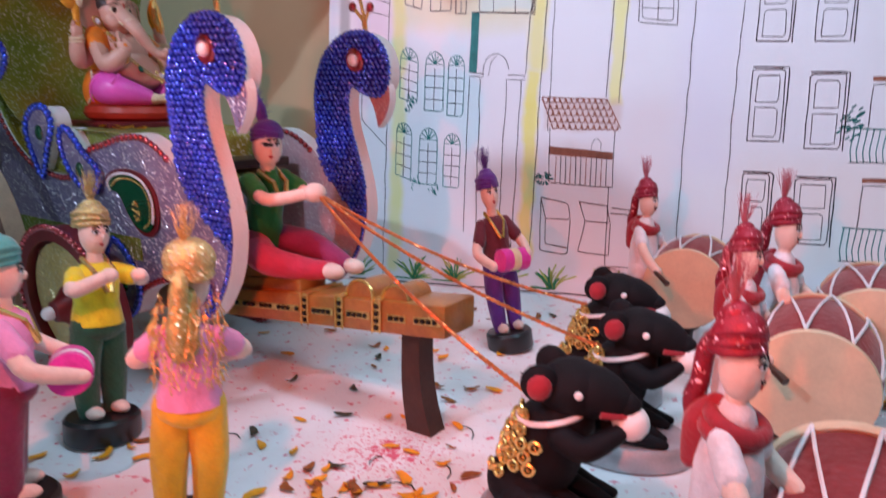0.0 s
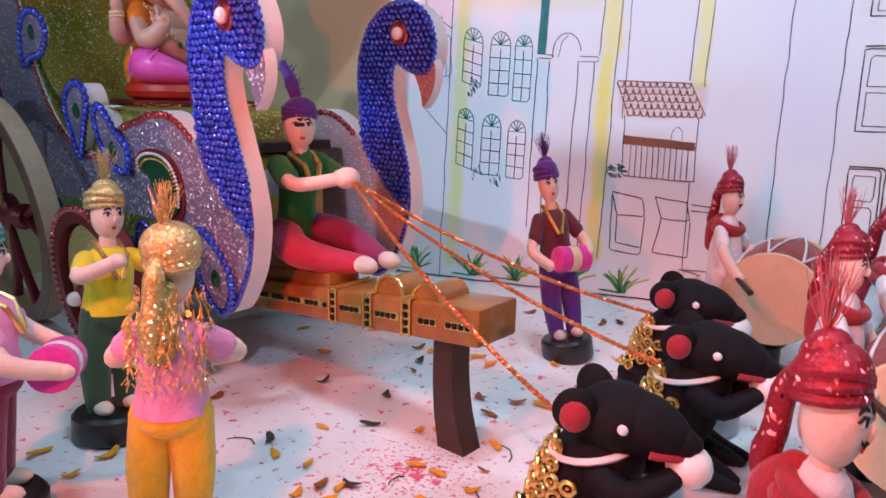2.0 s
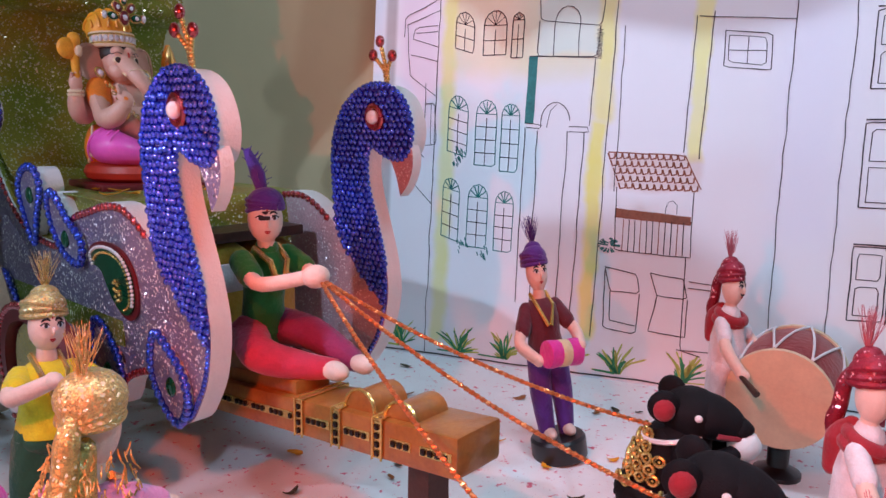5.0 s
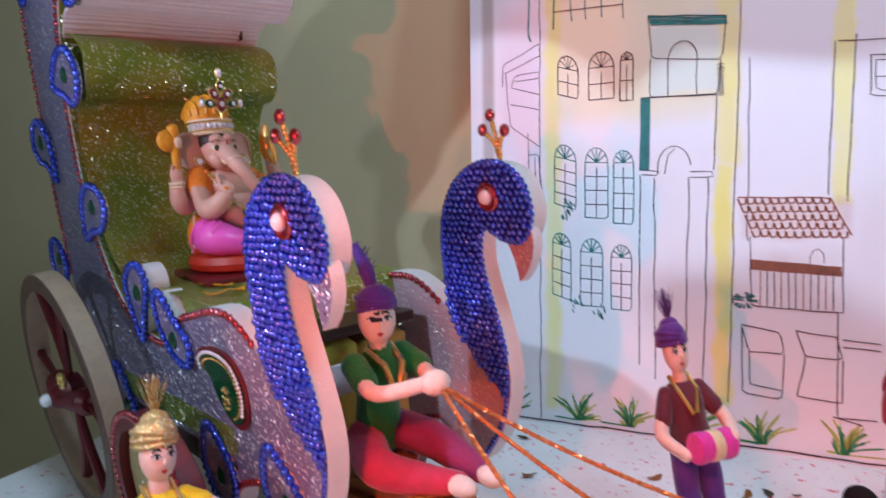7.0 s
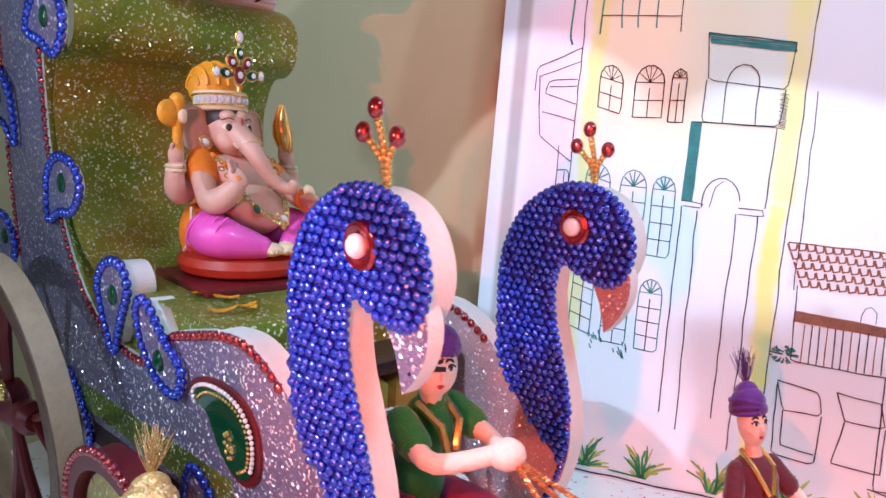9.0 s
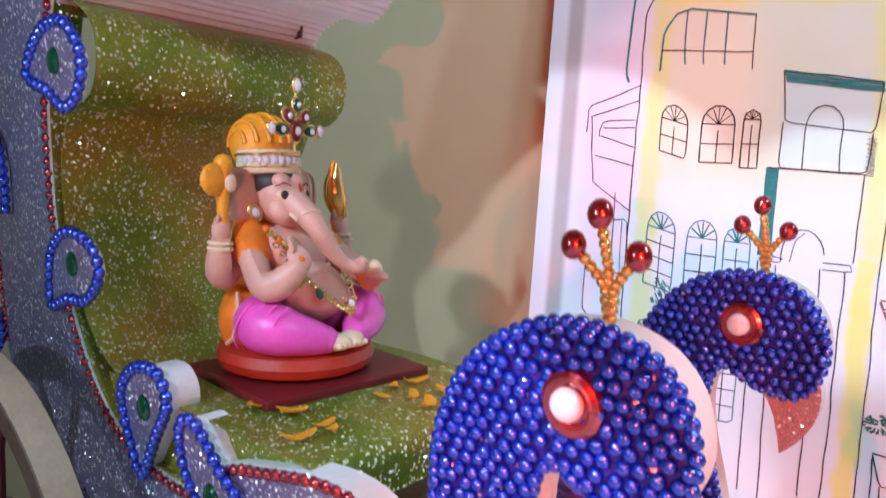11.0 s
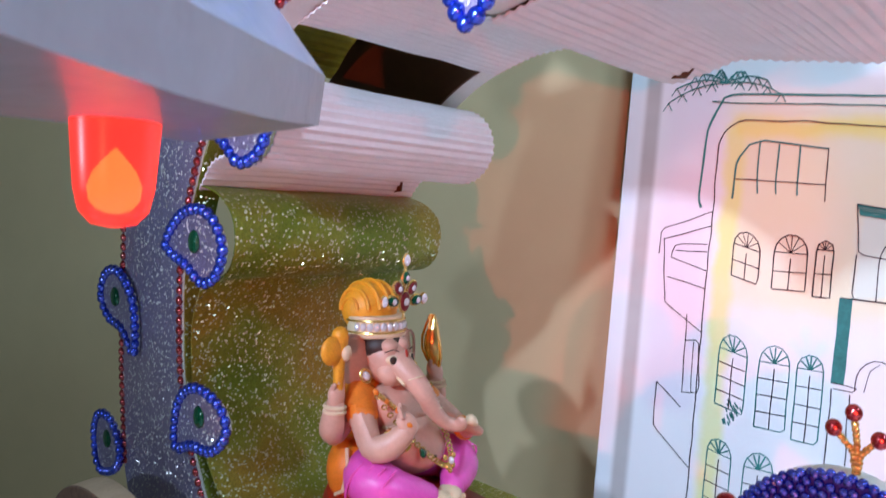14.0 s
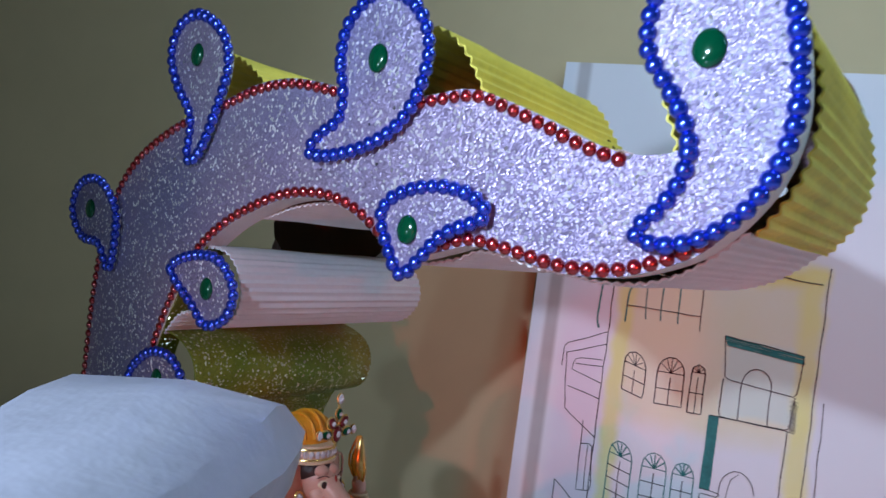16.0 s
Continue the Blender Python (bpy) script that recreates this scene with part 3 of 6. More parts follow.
# seat, back and roof: sheets that run across the width
def sheet_across(name, prof, y0, y1, mat, parent, label, ridge=0.0, pitch=0.006, thick=0.0012, rows=6):
    """A sheet bent to a profile, with ridges that run across the width."""
    line = along(spline(cm(prof), 8, False), 0.0012 if ridge else 0.004)
    bm = bmesh.new()
    cols = []
    n = len(line)
    for side in (0, 1):
        grid = []
        for i, p in enumerate(line):
            t = (line[min(i + 1, n - 1)] - line[max(i - 1, 0)]).normalized()
            nrm = Vector((-t[1], t[0]))
            off = ridge * math.sin(2 * math.pi * i * 0.0012 / pitch) - side * thick
            q = p + nrm * off
            row = []
            for k in range(rows + 1):
                y = y0 + (y1 - y0) * k / rows
                wob = 0.0012 * noise.noise((p[0] * 30, y * 25, p[1] * 30))
                row.append(bm.verts.new((q[0] + nrm[0] * wob, y + lean(q[1]), q[1] + nrm[1] * wob)))
            grid.append(row)
        cols.append(grid)
    for s, g in enumerate(cols):
        for a, b in zip(g, g[1:]):
            for k in range(rows):
                f = (a[k], a[k + 1], b[k + 1], b[k])
                bm.faces.new(f if s else f[::-1])
    a, b = cols
    for k in (0, rows):
        for i in range(n - 1):
            bm.faces.new((a[i][k], a[i + 1][k], b[i + 1][k], b[i][k]))
    return part(name, bm, mat, parent, label)


seat = sheet_across("seat_sheet", [(-14.2, 20.5), (-14.4, 23), (-14.6, 25.3), (-16, 25.7), (-22, 25.8), (-30, 25.8), (-34.2, 26.2), (-37, 28.4), (-38.8, 32), (-39.3, 36), (-38.8, 39.8),
             (-37.6, 42.2), (-36.2, 43.6), (-34.5, 43.8), (-33, 44.8), (-32.2, 46.6), (-32.6, 48.4), (-34.2, 49.5), (-36.5, 50)], 0.0042, 0.203, M["green_glitter"], chariot, "olive green and gold glitter paper draped over seat and back")
sheet_across("back_roll", [(-37.2, 49.4), (-36, 50.2), (-34.4, 51.6), (-32, 52.2), (-29.5, 51.6), (-27.6, 52.4), (-26.6, 54.2), (-27.2, 56.2), (-29.2, 57.2), (-33, 57), (-36, 56.4)], 0.003, 0.205, M["corr_white"], chariot,
             "white ridged paper roll on top of the back", 0.0008, 0.0058)
sheet_across("roof_lining", [(-26, 60), (-22.4, 61), (-19.6, 61.4), (-17.1, 61.2), (-15.1, 60.5), (-13.4, 59.4), (-11.5, 58.5), (-9, 59), (-7, 59.6), (-3.4, 59.2), (0.5, 58.9), (3.9, 59.8), (6.8, 62)], 0.0165, 0.2, M["corr_white"], chariot, "white ridged paper lining under the roof", 0.0006, 0.0058)
sheet_across("roof_sheet", [(-44.5, 60.5), (-41, 64), (-37, 66.4), (-33.6, 69.5), (-31, 71.4), (-28, 70.4), (-25, 68.6), (-21, 68.6), (-17.5, 68.5), (-14.6, 70.9), (-12, 72), (-9.4, 70.8), (-7, 67.6),
             (-3, 66), (1, 64.6), (3.2, 65.2), (2.4, 68), (2.6, 71), (5, 72.8), (7.6, 71.4), (8.9, 68), (8.6, 64.6), (7, 61.8)][::-1], 0.018, 0.2, M["corr_yellow"], chariot, "yellow painted ridged paper roof", 0.0010, 0.0075)

rim_line = [(x + (-20 - x) * 0.006, z + (42 - z) * 0.006) for x, z in ARCH[10:] + SHOULDER[:3]]
sheet_across("edge_cover", rim_line, 0.0016, 0.0196, M["green_glitter"], chariot, "green glitter paper folded over the cut edge", rows=2)
part("seat_skirt", box(bmesh.new(), (-0.40, 0.0186, 0.13), (-0.145, 0.0198, 0.257)), M["green_glitter"], chariot, "green glitter paper hanging from the seat")

# body under the seat, prow beam and its stand
bm = box(bmesh.new(), (-0.46, 0.022, 0.10), (-0.16, 0.182, 0.125), bevel=0.002)
box(bm, (-0.165, 0.022, 0.112), (-0.152, 0.182, 0.222), bevel=0.002)
part("body", bm, M["dark_wood"], chariot, "dark brown wooden body under the seat")
YELLOW = cloth("olive_cushion", (0.58, 0.47, 0.05))
AMBER = cloth("amber_cushion", (0.60, 0.26, 0.03))


def cushion(lo, hi, mat, label):
    bm = box(bmesh.new(), lo, hi)
    bmesh.ops.subdivide_edges(bm, edges=bm.edges[:], cuts=5, use_grid_fill=True)
    c, h = [(a + b) / 2 for a, b in zip(lo, hi)], [(b - a) / 2 for a, b in zip(lo, hi)]
    for v in bm.verts:
        q = [(v.co[k] - c[k]) / h[k] for k in range(3)]
        for k in range(3):
            e = max(abs(q[m]) for m in range(3) if m != k)
            v.co[k] = c[k] + h[k] * q[k] * (1 - 0.16 * e ** 4)
    part("cushion", bm, mat, chariot, label)


cushion((-0.150, 0.080, 0.118), (-0.100, 0.122, 0.218), YELLOW, "mustard yellow cushion before the seat")
cushion((-0.150, 0.126, 0.118), (-0.104, 0.180, 0.216), AMBER, "amber orange cushion before the seat")
part("seat_bar", box(bmesh.new(), (-0.150, 0.022, 0.219), (-0.100, 0.182, 0.229), bevel=0.002), M["dark_wood"], chariot, "dark brown wooden bar under the seat's edge")

# the prow beam climbs towards the front
KLIMB, PB, PT = 0.105, 0.099, 0.129


def climb(bm):
    for v in bm.verts:
        v.co.z += KLIMB * (v.co.x - 0.187)
    return bm


bm = bmesh.new()
box(bm, (-0.34, 0.074, PB), (0.188, 0.122, PT), bevel=0.0035)
box(bm, (-0.30, 0.080, PT - 0.001), (0.016, 0.116, PT + 0.012), bevel=0.003)
prow = part("prow_beam", climb(bm), M["wood"], chariot, "varnished amber wooden prow beam with gold strips")
part("driver_seat", box(bmesh.new(), (-0.10, 0.082, 0.104), (-0.022, 0.114, 0.133), bevel=0.003), M["wood"], prow, "small wooden seat block")
for u0, u1, h in ((0.074, 0.106, 0.016), (0.116, 0.146, 0.013)):
    b = bmesh.new()
    uc, hw = (u0 + u1) / 2, (u1 - u0) / 2
    rings = []
    for k in range(9):
        q = math.pi * k / 8
        rings.append([b.verts.new((uc - hw * math.cos(q), y, PT - 0.001 + h * math.sin(q))) for y in (0.081, 0.115)])
    for a, c in zip(rings, rings[1:]):
        b.faces.new((a[0], a[1], c[1], c[0]))
    b.faces.new([r[0] for r in rings]), b.faces.new([r[1] for r in rings][::-1]), b.faces.new((rings[0][0], rings[0][1], rings[-1][1], rings[-1][0]))
    hump = part("hump", climb(b), M["wood"], prow, "rounded wooden hump on the beam")
    part("gold_arc", climb(tube(bmesh.new(), [(uc - hw * math.cos(q), 0.0805, PT + h * math.sin(q)) for q in (math.pi * k / 10 for k in range(11))], 0.0016, 6)), M["gold"], hump, "gold cord arc")
gem = bmesh.new()
box(gem, (-0.0019, -0.0010, -0.0021), (0.0019, 0.0010, 0.0021), bevel=0.0007)
gem_mesh = mesh_of("stud", gem, material("dark_mirror_stud", (0.02, 0.012, 0.010), 0.12, 0.4, 0.4, 300))


def stud(u, z, parent):
    ob = new("stud", gem_mesh)
    ob.parent = parent
    ob.location = (u, 0.0722, z + KLIMB * (u - 0.187))


for u in (0.028, 0.072, 0.116):
    b = bmesh.new()
    box(b, (u - 0.0042, 0.0728, PB + 0.001), (u + 0.0042, 0.0742, PT - 0.001), bevel=0.0004)
    box(b, (u - 0.0042, 0.0732, PT - 0.001), (u + 0.0042, 0.1225, PT + 0.0012), bevel=0.0004)
    for o in (-0.0045, 0.0045):
        tube(b, [(u + o, 0.0722, PB), (u + o, 0.0722, PT + 0.001), (u + o, 0.121, PT + 0.0016)], 0.0009, 6)
    band = part("gold_band", climb(b), M["gold"], prow, "gold foil band over the beam")
    for k in range(4):
        stud(u, PB + 0.005 + 0.0066 * k, band)
for u0, u1 in ((-0.16, 0.02), (0.036, 0.064), (0.080, 0.108), (0.128, 0.148), (0.156, 0.184)):
    b = box(bmesh.new(), (u0, 0.0729, PB + 0.0118), (u1, 0.0741, PB + 0.0188), bevel=0.0004)
    strip = part("gold_strip", climb(b), M["gold"], prow, "gold foil strip with dark studs")
    u, k = u0 + 0.004, 0
    while u < u1 - 0.002:
        if u0 > 0 or k % 4 < 3:
            stud(u, PB + 0.0153, strip)
        u += 0.0062
        k += 1
bm = bmesh.new()
line = spline([(0.143, 0.098, 0.0955), (0.143, 0.098, 0.06), (0.146, 0.098, 0.03), (0.153, 0.098, 0.0)], 5, False)
vs = []
for i, p in enumerate(line):
    h = 0.0095 + 0.004 * (i / (len(line) - 1)) ** 2
    vs.append([bm.verts.new((p[0] + sx * h, p[1] + sy * 0.011, p[2])) for sx, sy in ((-1, -1), (1, -1), (1, 1), (-1, 1))])
for a, b in zip(vs, vs[1:]):
    for k in range(4):
        bm.faces.new((a[k], a[(k + 1) % 4], b[(k + 1) % 4], b[k]))
bm.faces.new(vs[0]), bm.faces.new(vs[-1][::-1])
part("prow_stand", bm, M["dark_wood"], chariot, "dark curved wooden stand under the prow")


# wheels
def wheel(u, r, y, spokes, name):
    w = new(name)
    w.parent = chariot
    w.location = (u, y, r)
    w.rotation_euler = (radians(90 + 5.9), 0, 0)
    bm = bmesh.new()
    h, t = 0.011, r * 0.14
    prof = [(r - t, -h), (r - 0.001, -h), (r, -h + 0.001), (r, h - 0.001), (r - 0.001, h), (r - t, h)]
    n = 48
    rings = [[bm.verts.new((a * math.cos(2 * math.pi * k / n), a * math.sin(2 * math.pi * k / n), z)) for k in range(n)] for a, z in prof]
    for a, b in zip(rings, rings[1:] + rings[:1]):
        for k in range(n):
            bm.faces.new((a[k], a[(k + 1) % n], b[(k + 1) % n], b[k]))
    for f in bm.faces:
        zs = [v.co.z for v in f.verts]
        f.material_index = 1 if min(zs) > h - 0.0015 or max(zs) < -h + 0.0015 else 0
    big = r > 0.1
    part("rim", bm, [M["rim_wood"] if big else M["maroon"], M["rim_face"] if big else M["maroon"]], w, "pale plywood wheel rim with brown sides" if big else "maroon wheel rim")
    if big:
        for a in (0.5 * math.pi, 1.5 * math.pi):
            for s in (-1, 1):
                d0, d1 = Vector((math.cos(a), math.sin(a), 0)), Vector((math.cos(a + s * 0.30), math.sin(a + s * 0.30), 0))
                part("spoke", tube(bmesh.new(), [d0 * 0.016, d0.lerp(d1, 0.5) * (r * 0.5), d1 * (r - t * 0.6)], [0.0036, 0.0052, 0.0062], 8), M["maroon"], w, "flat maroon spoke")
        for a in (0.0, math.pi):
            d = Vector((math.cos(a), math.sin(a), 0))
            part("hub_cone", tube(bmesh.new(), [d * 0.014, d * 0.030, d * 0.052, d * 0.060], [0.006, 0.011, 0.015, 0.009], 14), M["maroon"], w, "maroon turned cone")
            for s in (-1, 1):
                d1 = Vector((math.cos(a + s * 0.22), math.sin(a + s * 0.22), 0))
                part("spoke", tube(bmesh.new(), [d * 0.052, d1 * (r - t * 0.6)], [0.0036, 0.0052], 8), M["maroon"], w, "flat maroon spoke")
    else:
        for k in range(spokes):
            a = 2 * math.pi * k / spokes + 0.2
            d = Vector((math.cos(a), math.sin(a), 0))
            part("spoke", tube(bmesh.new(), [d * 0.018, d * (r - t * 0.6)], 0.0034, 8), M["maroon"], w, "thin maroon spoke")
    part("hub", lathe(bmesh.new(), [(0.012, -0.012), (0.02, -0.008), (0.022, 0.006), (0.014, 0.014), (0.011, 0.022), (0.004, 0.026)], 20), M["maroon"], w, "maroon hub")
    part("hub_cap", ball(bmesh.new(), (0, 0, 0.027), 0.0075), M["pearl"], w, "white pearl hub cap")
    if big:
        beads("gold_cluster", [(0.030 + 0.006 * math.cos(q), 0.024 + 0.006 * math.sin(q), 0.015) for q in np.linspace(0, 5.4, 7)], 0.0036, M["gold"], w, 1, "little cluster of gold beads")
    else:
        disc = part("tinsel_disc", lathe(bmesh.new(), [(0.02, -0.004), (r - t - 0.004, -0.004), (r - t - 0.004, 0.003), (0.02, 0.006)], 32), M["gold_tinsel"], w, "gold tinsel mesh disc")
        beads("bead_arch", [((r + 0.002) * math.cos(q), (r + 0.002) * math.sin(q), 0.010) for q in np.linspace(0, 2 * math.pi, int(r * 900))[:-1]], 0.0036, M["red_bead"], w, 1, "ring of dark red beads")
    return w


wheel(-0.435, 0.134, -0.026, 6, "rear_wheel")
wheel(-0.205, 0.083, -0.022, 6, "front_wheel")
wheel(-0.435, 0.134, WIDE + THICK + 0.03, 8, "rear_wheel")
wheel(-0.235, 0.083, WIDE + THICK + 0.022, 6, "front_wheel")
# ---------------------------------------------------------------- painted backdrop
def backdrop_paint():
    """White paper with soft washes of colour, laid in by place."""
    m = bpy.data.materials.new("washed_paper")
    m.use_nodes = True
    nt = m.node_tree
    n, l = nt.nodes, nt.links
    b = n["Principled BSDF"]
    b.inputs["Roughness"].default_value = 0.75
    tc = n.new("ShaderNodeTexCoord")
    wob = n.new("ShaderNodeTexNoise")
    wob.inputs["Scale"].default_value, wob.inputs["Detail"].default_value = 22, 4
    l.new(tc.outputs["Object"], wob.inputs["Vector"])
    sh = n.new("ShaderNodeVectorMath")
    sh.operation = "MULTIPLY_ADD"
    sh.inputs[1].default_value = (0.022, 0.022, 0.022)
    l.new(wob.outputs["Color"], sh.inputs[0])
    l.new(tc.outputs["Object"], sh.inputs[2])
    sep = n.new("ShaderNodeSeparateXYZ")
    l.new(sh.outputs[0], sep.inputs[0])
    flat = n.new("ShaderNodeSeparateXYZ")
    l.new(tc.outputs["Object"], flat.inputs[0])

    def edge(sock, lo, hi, soft):
        r = n.new("ShaderNodeMapRange")
        r.interpolation_type = "SMOOTHSTEP"
        r.inputs["From Min"].default_value, r.inputs["From Max"].default_value = lo - soft, lo + soft
        l.new(sock, r.inputs["Value"])
        q = n.new("ShaderNodeMapRange")
        q.interpolation_type = "SMOOTHSTEP"
        q.inputs["From Min"].default_value, q.inputs["From Max"].default_value = hi - soft, hi + soft
        q.inputs["To Min"].default_value, q.inputs["To Max"].default_value = 1, 0
        l.new(sock, q.inputs["Value"])
        mu = n.new("ShaderNodeMath")
        mu.operation = "MULTIPLY"
        l.new(r.outputs[0], mu.inputs[0])
        l.new(q.outputs[0], mu.inputs[1])
        return mu.outputs[0]

    grain = n.new("ShaderNodeTexNoise")
    grain.inputs["Scale"].default_value, grain.inputs["Detail"].default_value = 9, 5
    l.new(tc.outputs["Object"], grain.inputs["Vector"])
    base = n.new("ShaderNodeMix")
    base.data_type = "RGBA"
    base.inputs["A"].default_value, base.inputs["B"].default_value = (0.80, 0.76, 0.80, 1), (0.82, 0.80, 0.84, 1)
    l.new(grain.outputs["Fac"], base.inputs["Factor"])
    last = base.outputs["Result"]
    # x from, to, z from, to, softness, colour, strength
    for x0, x1, z0, z1, soft, col, k in (
            (-0.13, 0.09, 0.40, 0.63, 0.02, (0.82, 0.72, 0.48), 0.75),
            (-0.20, -0.14, 0.28, 0.66, 0.015, (0.76, 0.64, 0.76), 0.6),
            (-0.133, -0.113, 0.02, 0.60, 0.006, (0.78, 0.74, 0.28), 0.75),
            (-0.125, 0.085, 0.592, 0.612, 0.008, (0.84, 0.70, 0.18), 0.75),
            (0.077, 0.098, 0.05, 0.34, 0.005, (0.86, 0.76, 0.16), 0.85),
            (0.080, 0.104, 0.34, 0.62, 0.008, (0.86, 0.76, 0.22), 0.75),
            (0.002, 0.080, 0.425, 0.52, 0.006, (0.60, 0.74, 0.76), 0.5),
            (0.199, 0.218, 0.29, 0.60, 0.004, (0.86, 0.80, 0.26), 0.8),
            (0.118, 0.21, 0.04, 0.24, 0.02, (0.80, 0.68, 0.66), 0.4),
            (0.108, 0.218, 0.253, 0.298, 0.006, (0.66, 0.46, 0.40), 0.45),
            (0.22, 0.30, 0.02, 0.30, 0.03, (0.80, 0.68, 0.70), 0.4),
            (0.38, 0.60, 0.06, 0.22, 0.03, (0.82, 0.68, 0.64), 0.5),
            (0.30, 0.37, 0.2, 0.6, 0.03, (0.74, 0.70, 0.84), 0.4),
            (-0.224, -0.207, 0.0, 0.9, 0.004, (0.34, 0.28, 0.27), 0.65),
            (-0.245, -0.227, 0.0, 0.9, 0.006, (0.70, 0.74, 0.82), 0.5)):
        mu = n.new("ShaderNodeMath")
        mu.operation = "MULTIPLY"
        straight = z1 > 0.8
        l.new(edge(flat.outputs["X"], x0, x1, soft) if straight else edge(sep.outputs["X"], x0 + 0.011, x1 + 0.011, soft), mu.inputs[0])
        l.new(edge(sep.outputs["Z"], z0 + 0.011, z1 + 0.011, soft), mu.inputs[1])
        mk = n.new("ShaderNodeMath")
        mk.operation = "MULTIPLY"
        mk.inputs[1].default_value = min(0.95, k * 1.25)
        l.new(mu.outputs[0], mk.inputs[0])
        mg = n.new("ShaderNodeMath")
        mg.operation = "MULTIPLY"
        vg = n.new("ShaderNodeMapRange")
        vg.inputs["From Min"].default_value, vg.inputs["From Max"].default_value = 0.3, 0.7
        vg.inputs["To Min"].default_value, vg.inputs["To Max"].default_value = 0.65, 1.0
        l.new(grain.outputs["Fac"], vg.inputs["Value"])
        l.new(mk.outputs[0], mg.inputs[0])
        l.new(vg.outputs[0], mg.inputs[1])
        mx = n.new("ShaderNodeMix")
        mx.data_type = "RGBA"
        mx.inputs["B"].default_value = (*col, 1)
        l.new(mg.outputs[0], mx.inputs["Factor"])
        l.new(last, mx.inputs["A"])
        last = mx.outputs["Result"]
    l.new(last, b.inputs["Base Color"])
    bp = n.new("ShaderNodeBump")
    bp.inputs["Strength"].default_value, bp.inputs["Distance"].default_value = 0.15, 0.003
    l.new(grain.outputs["Fac"], bp.inputs["Height"])
    l.new(bp.outputs["Normal"], b.inputs["Normal"])
    return m


SH = Matrix.Translation((0, 1.267, 0)) @ pose(0, 0, 0, -5.03, 0, 0)
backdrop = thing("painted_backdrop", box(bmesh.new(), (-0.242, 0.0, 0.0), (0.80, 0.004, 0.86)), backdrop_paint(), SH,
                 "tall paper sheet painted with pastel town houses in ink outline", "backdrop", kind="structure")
STROKES = {"black": [], "teal": [], "brown": []}


def stroke(colour, pts, w=0.09, wobble=0.05):
    """A hand-drawn line, in centimetres over the sheet."""
    line = along([Vector(p) for p in pts], 0.8)
    if (line[-1] - Vector(pts[-1])).length > 0.05:
        line.append(Vector(pts[-1]))
    s = random.uniform(0, 99)
    line = [p + Vector((noise.noise((p[0] * 0.35, p[1] * 0.35, s)), noise.noise((p[1] * 0.35, p[0] * 0.35, s + 9)))) * wobble * 2 for p in line]
    STROKES[colour].append((line, w * 1.2))


def arch_line(x0, x1, z0, z1, skew=0.0, n=8):
    """An arched opening from its foot to its crown; skew lowers the right side."""
    r = (x1 - x0) / 2
    zc = z1 - r * 1.25
    top = [((x0 + x1) / 2 - r * math.cos(a), zc + r * 1.25 * math.sin(a)) for a in (math.pi * k / n for k in range(n + 1))]
    out = [(x0, z0)] + top + [(x1, z0), (x0, z0)]
    return [(x, z - skew * (x - x0)) for x, z in out], zc


def arch_window(x0, x1, z0, z1, skew=0.0, colour="teal", bars=3):
    o, zc = arch_line(x0, x1, z0, z1, skew)
    stroke("black" if colour == "black" else "teal", o, 0.11, 0.03)
    sk = lambda x, z: (x, z - skew * (x - x0))
    stroke(colour, [sk(x0, zc), sk(x1, zc)], 0.09, 0.02)
    cx = (x0 + x1) / 2
    for a in (35, 65, 90, 115, 145):
        stroke(colour, [sk(cx, zc), sk(cx + (x1 - x0) * 0.46 * math.cos(radians(a)), zc + (x1 - x0) * 0.56 * math.sin(radians(a)))], 0.13 if colour == "teal" else 0.07, 0.01)
    stroke("black", [sk(cx, zc - 0.6), sk(cx, z0)], 0.09, 0.03)
    for k in range(1, bars + 1):
        z = z0 + (zc - z0) * k / (bars + 1)
        stroke("black", [sk(x0, z), sk(x1, z)], 0.09, 0.04)


for x0, x1, z1, z0, sk in ((-12.1, -9.2, 37.6, 29.6, 0.28), (-8.0, -5.0, 36.7, 27.7, 0.05), (-4.3, -1.8, 36.2, 27, 0.05), (-12.4, -9.9, 26.1, 17.6, 0.3), (-8.6, -5.7, 25.1, 16.3, 0.05), (-4.6, -2.0, 24.3, 16, 0.05)):
    arch_window(x0, x1, z0, z1, sk)
for x0, x1, z1, z0, sk in ((-11.6, -8.9, 49, 43.8, 0.3), (-7.5, -4.3, 48.7, 42.7, 0), (-3.5, -1.9, 48.3, 42.3, 0)):
    arch_window(x0, x1, z0, z1, sk, "black", 1)
# gallery, balcony box and the tall niche
stroke("teal", [(-12.2, 52.1), (-12.0, 56.5), (-11, 58.2), (-9.5, 58.7), (-3.2, 58)], 0.16)
stroke("black", [(-3.2, 58), (-3.2, 52.4)])
stroke("black", [(-12.2, 54.4), (-3.2, 54.2)])
for x in (-9.9, -8.0, -5.9):
    stroke("teal", [(x, 58.4), (x, 54), (x + 0.1, 52.9)], 0.13)
for k in range(7):
    stroke("teal", [(-0.1 + 0.05 * k, 52.2 - 0.16 * k), (8.9, 51.2 - 0.16 * k)], 0.14, 0.06)
stroke("black", [(-0.1, 52.3), (8.9, 51.2), (8.4, 46.2), (0.4, 47.1), (-0.1, 52.3)])
stroke("black", [(0.2, 47.1), (0.1, 42.5), (8.0, 42.2), (8.3, 46.2)])
o, zc = arch_line(2.3, 5.6, 42.4, 48.9)
stroke("black", o[:-1])
for k in range(9):
    stroke("teal", [(-0.9 + 0.13 * k, 42.5), (-1.0 + 0.13 * k, 33.5)], 0.15, 0.03)
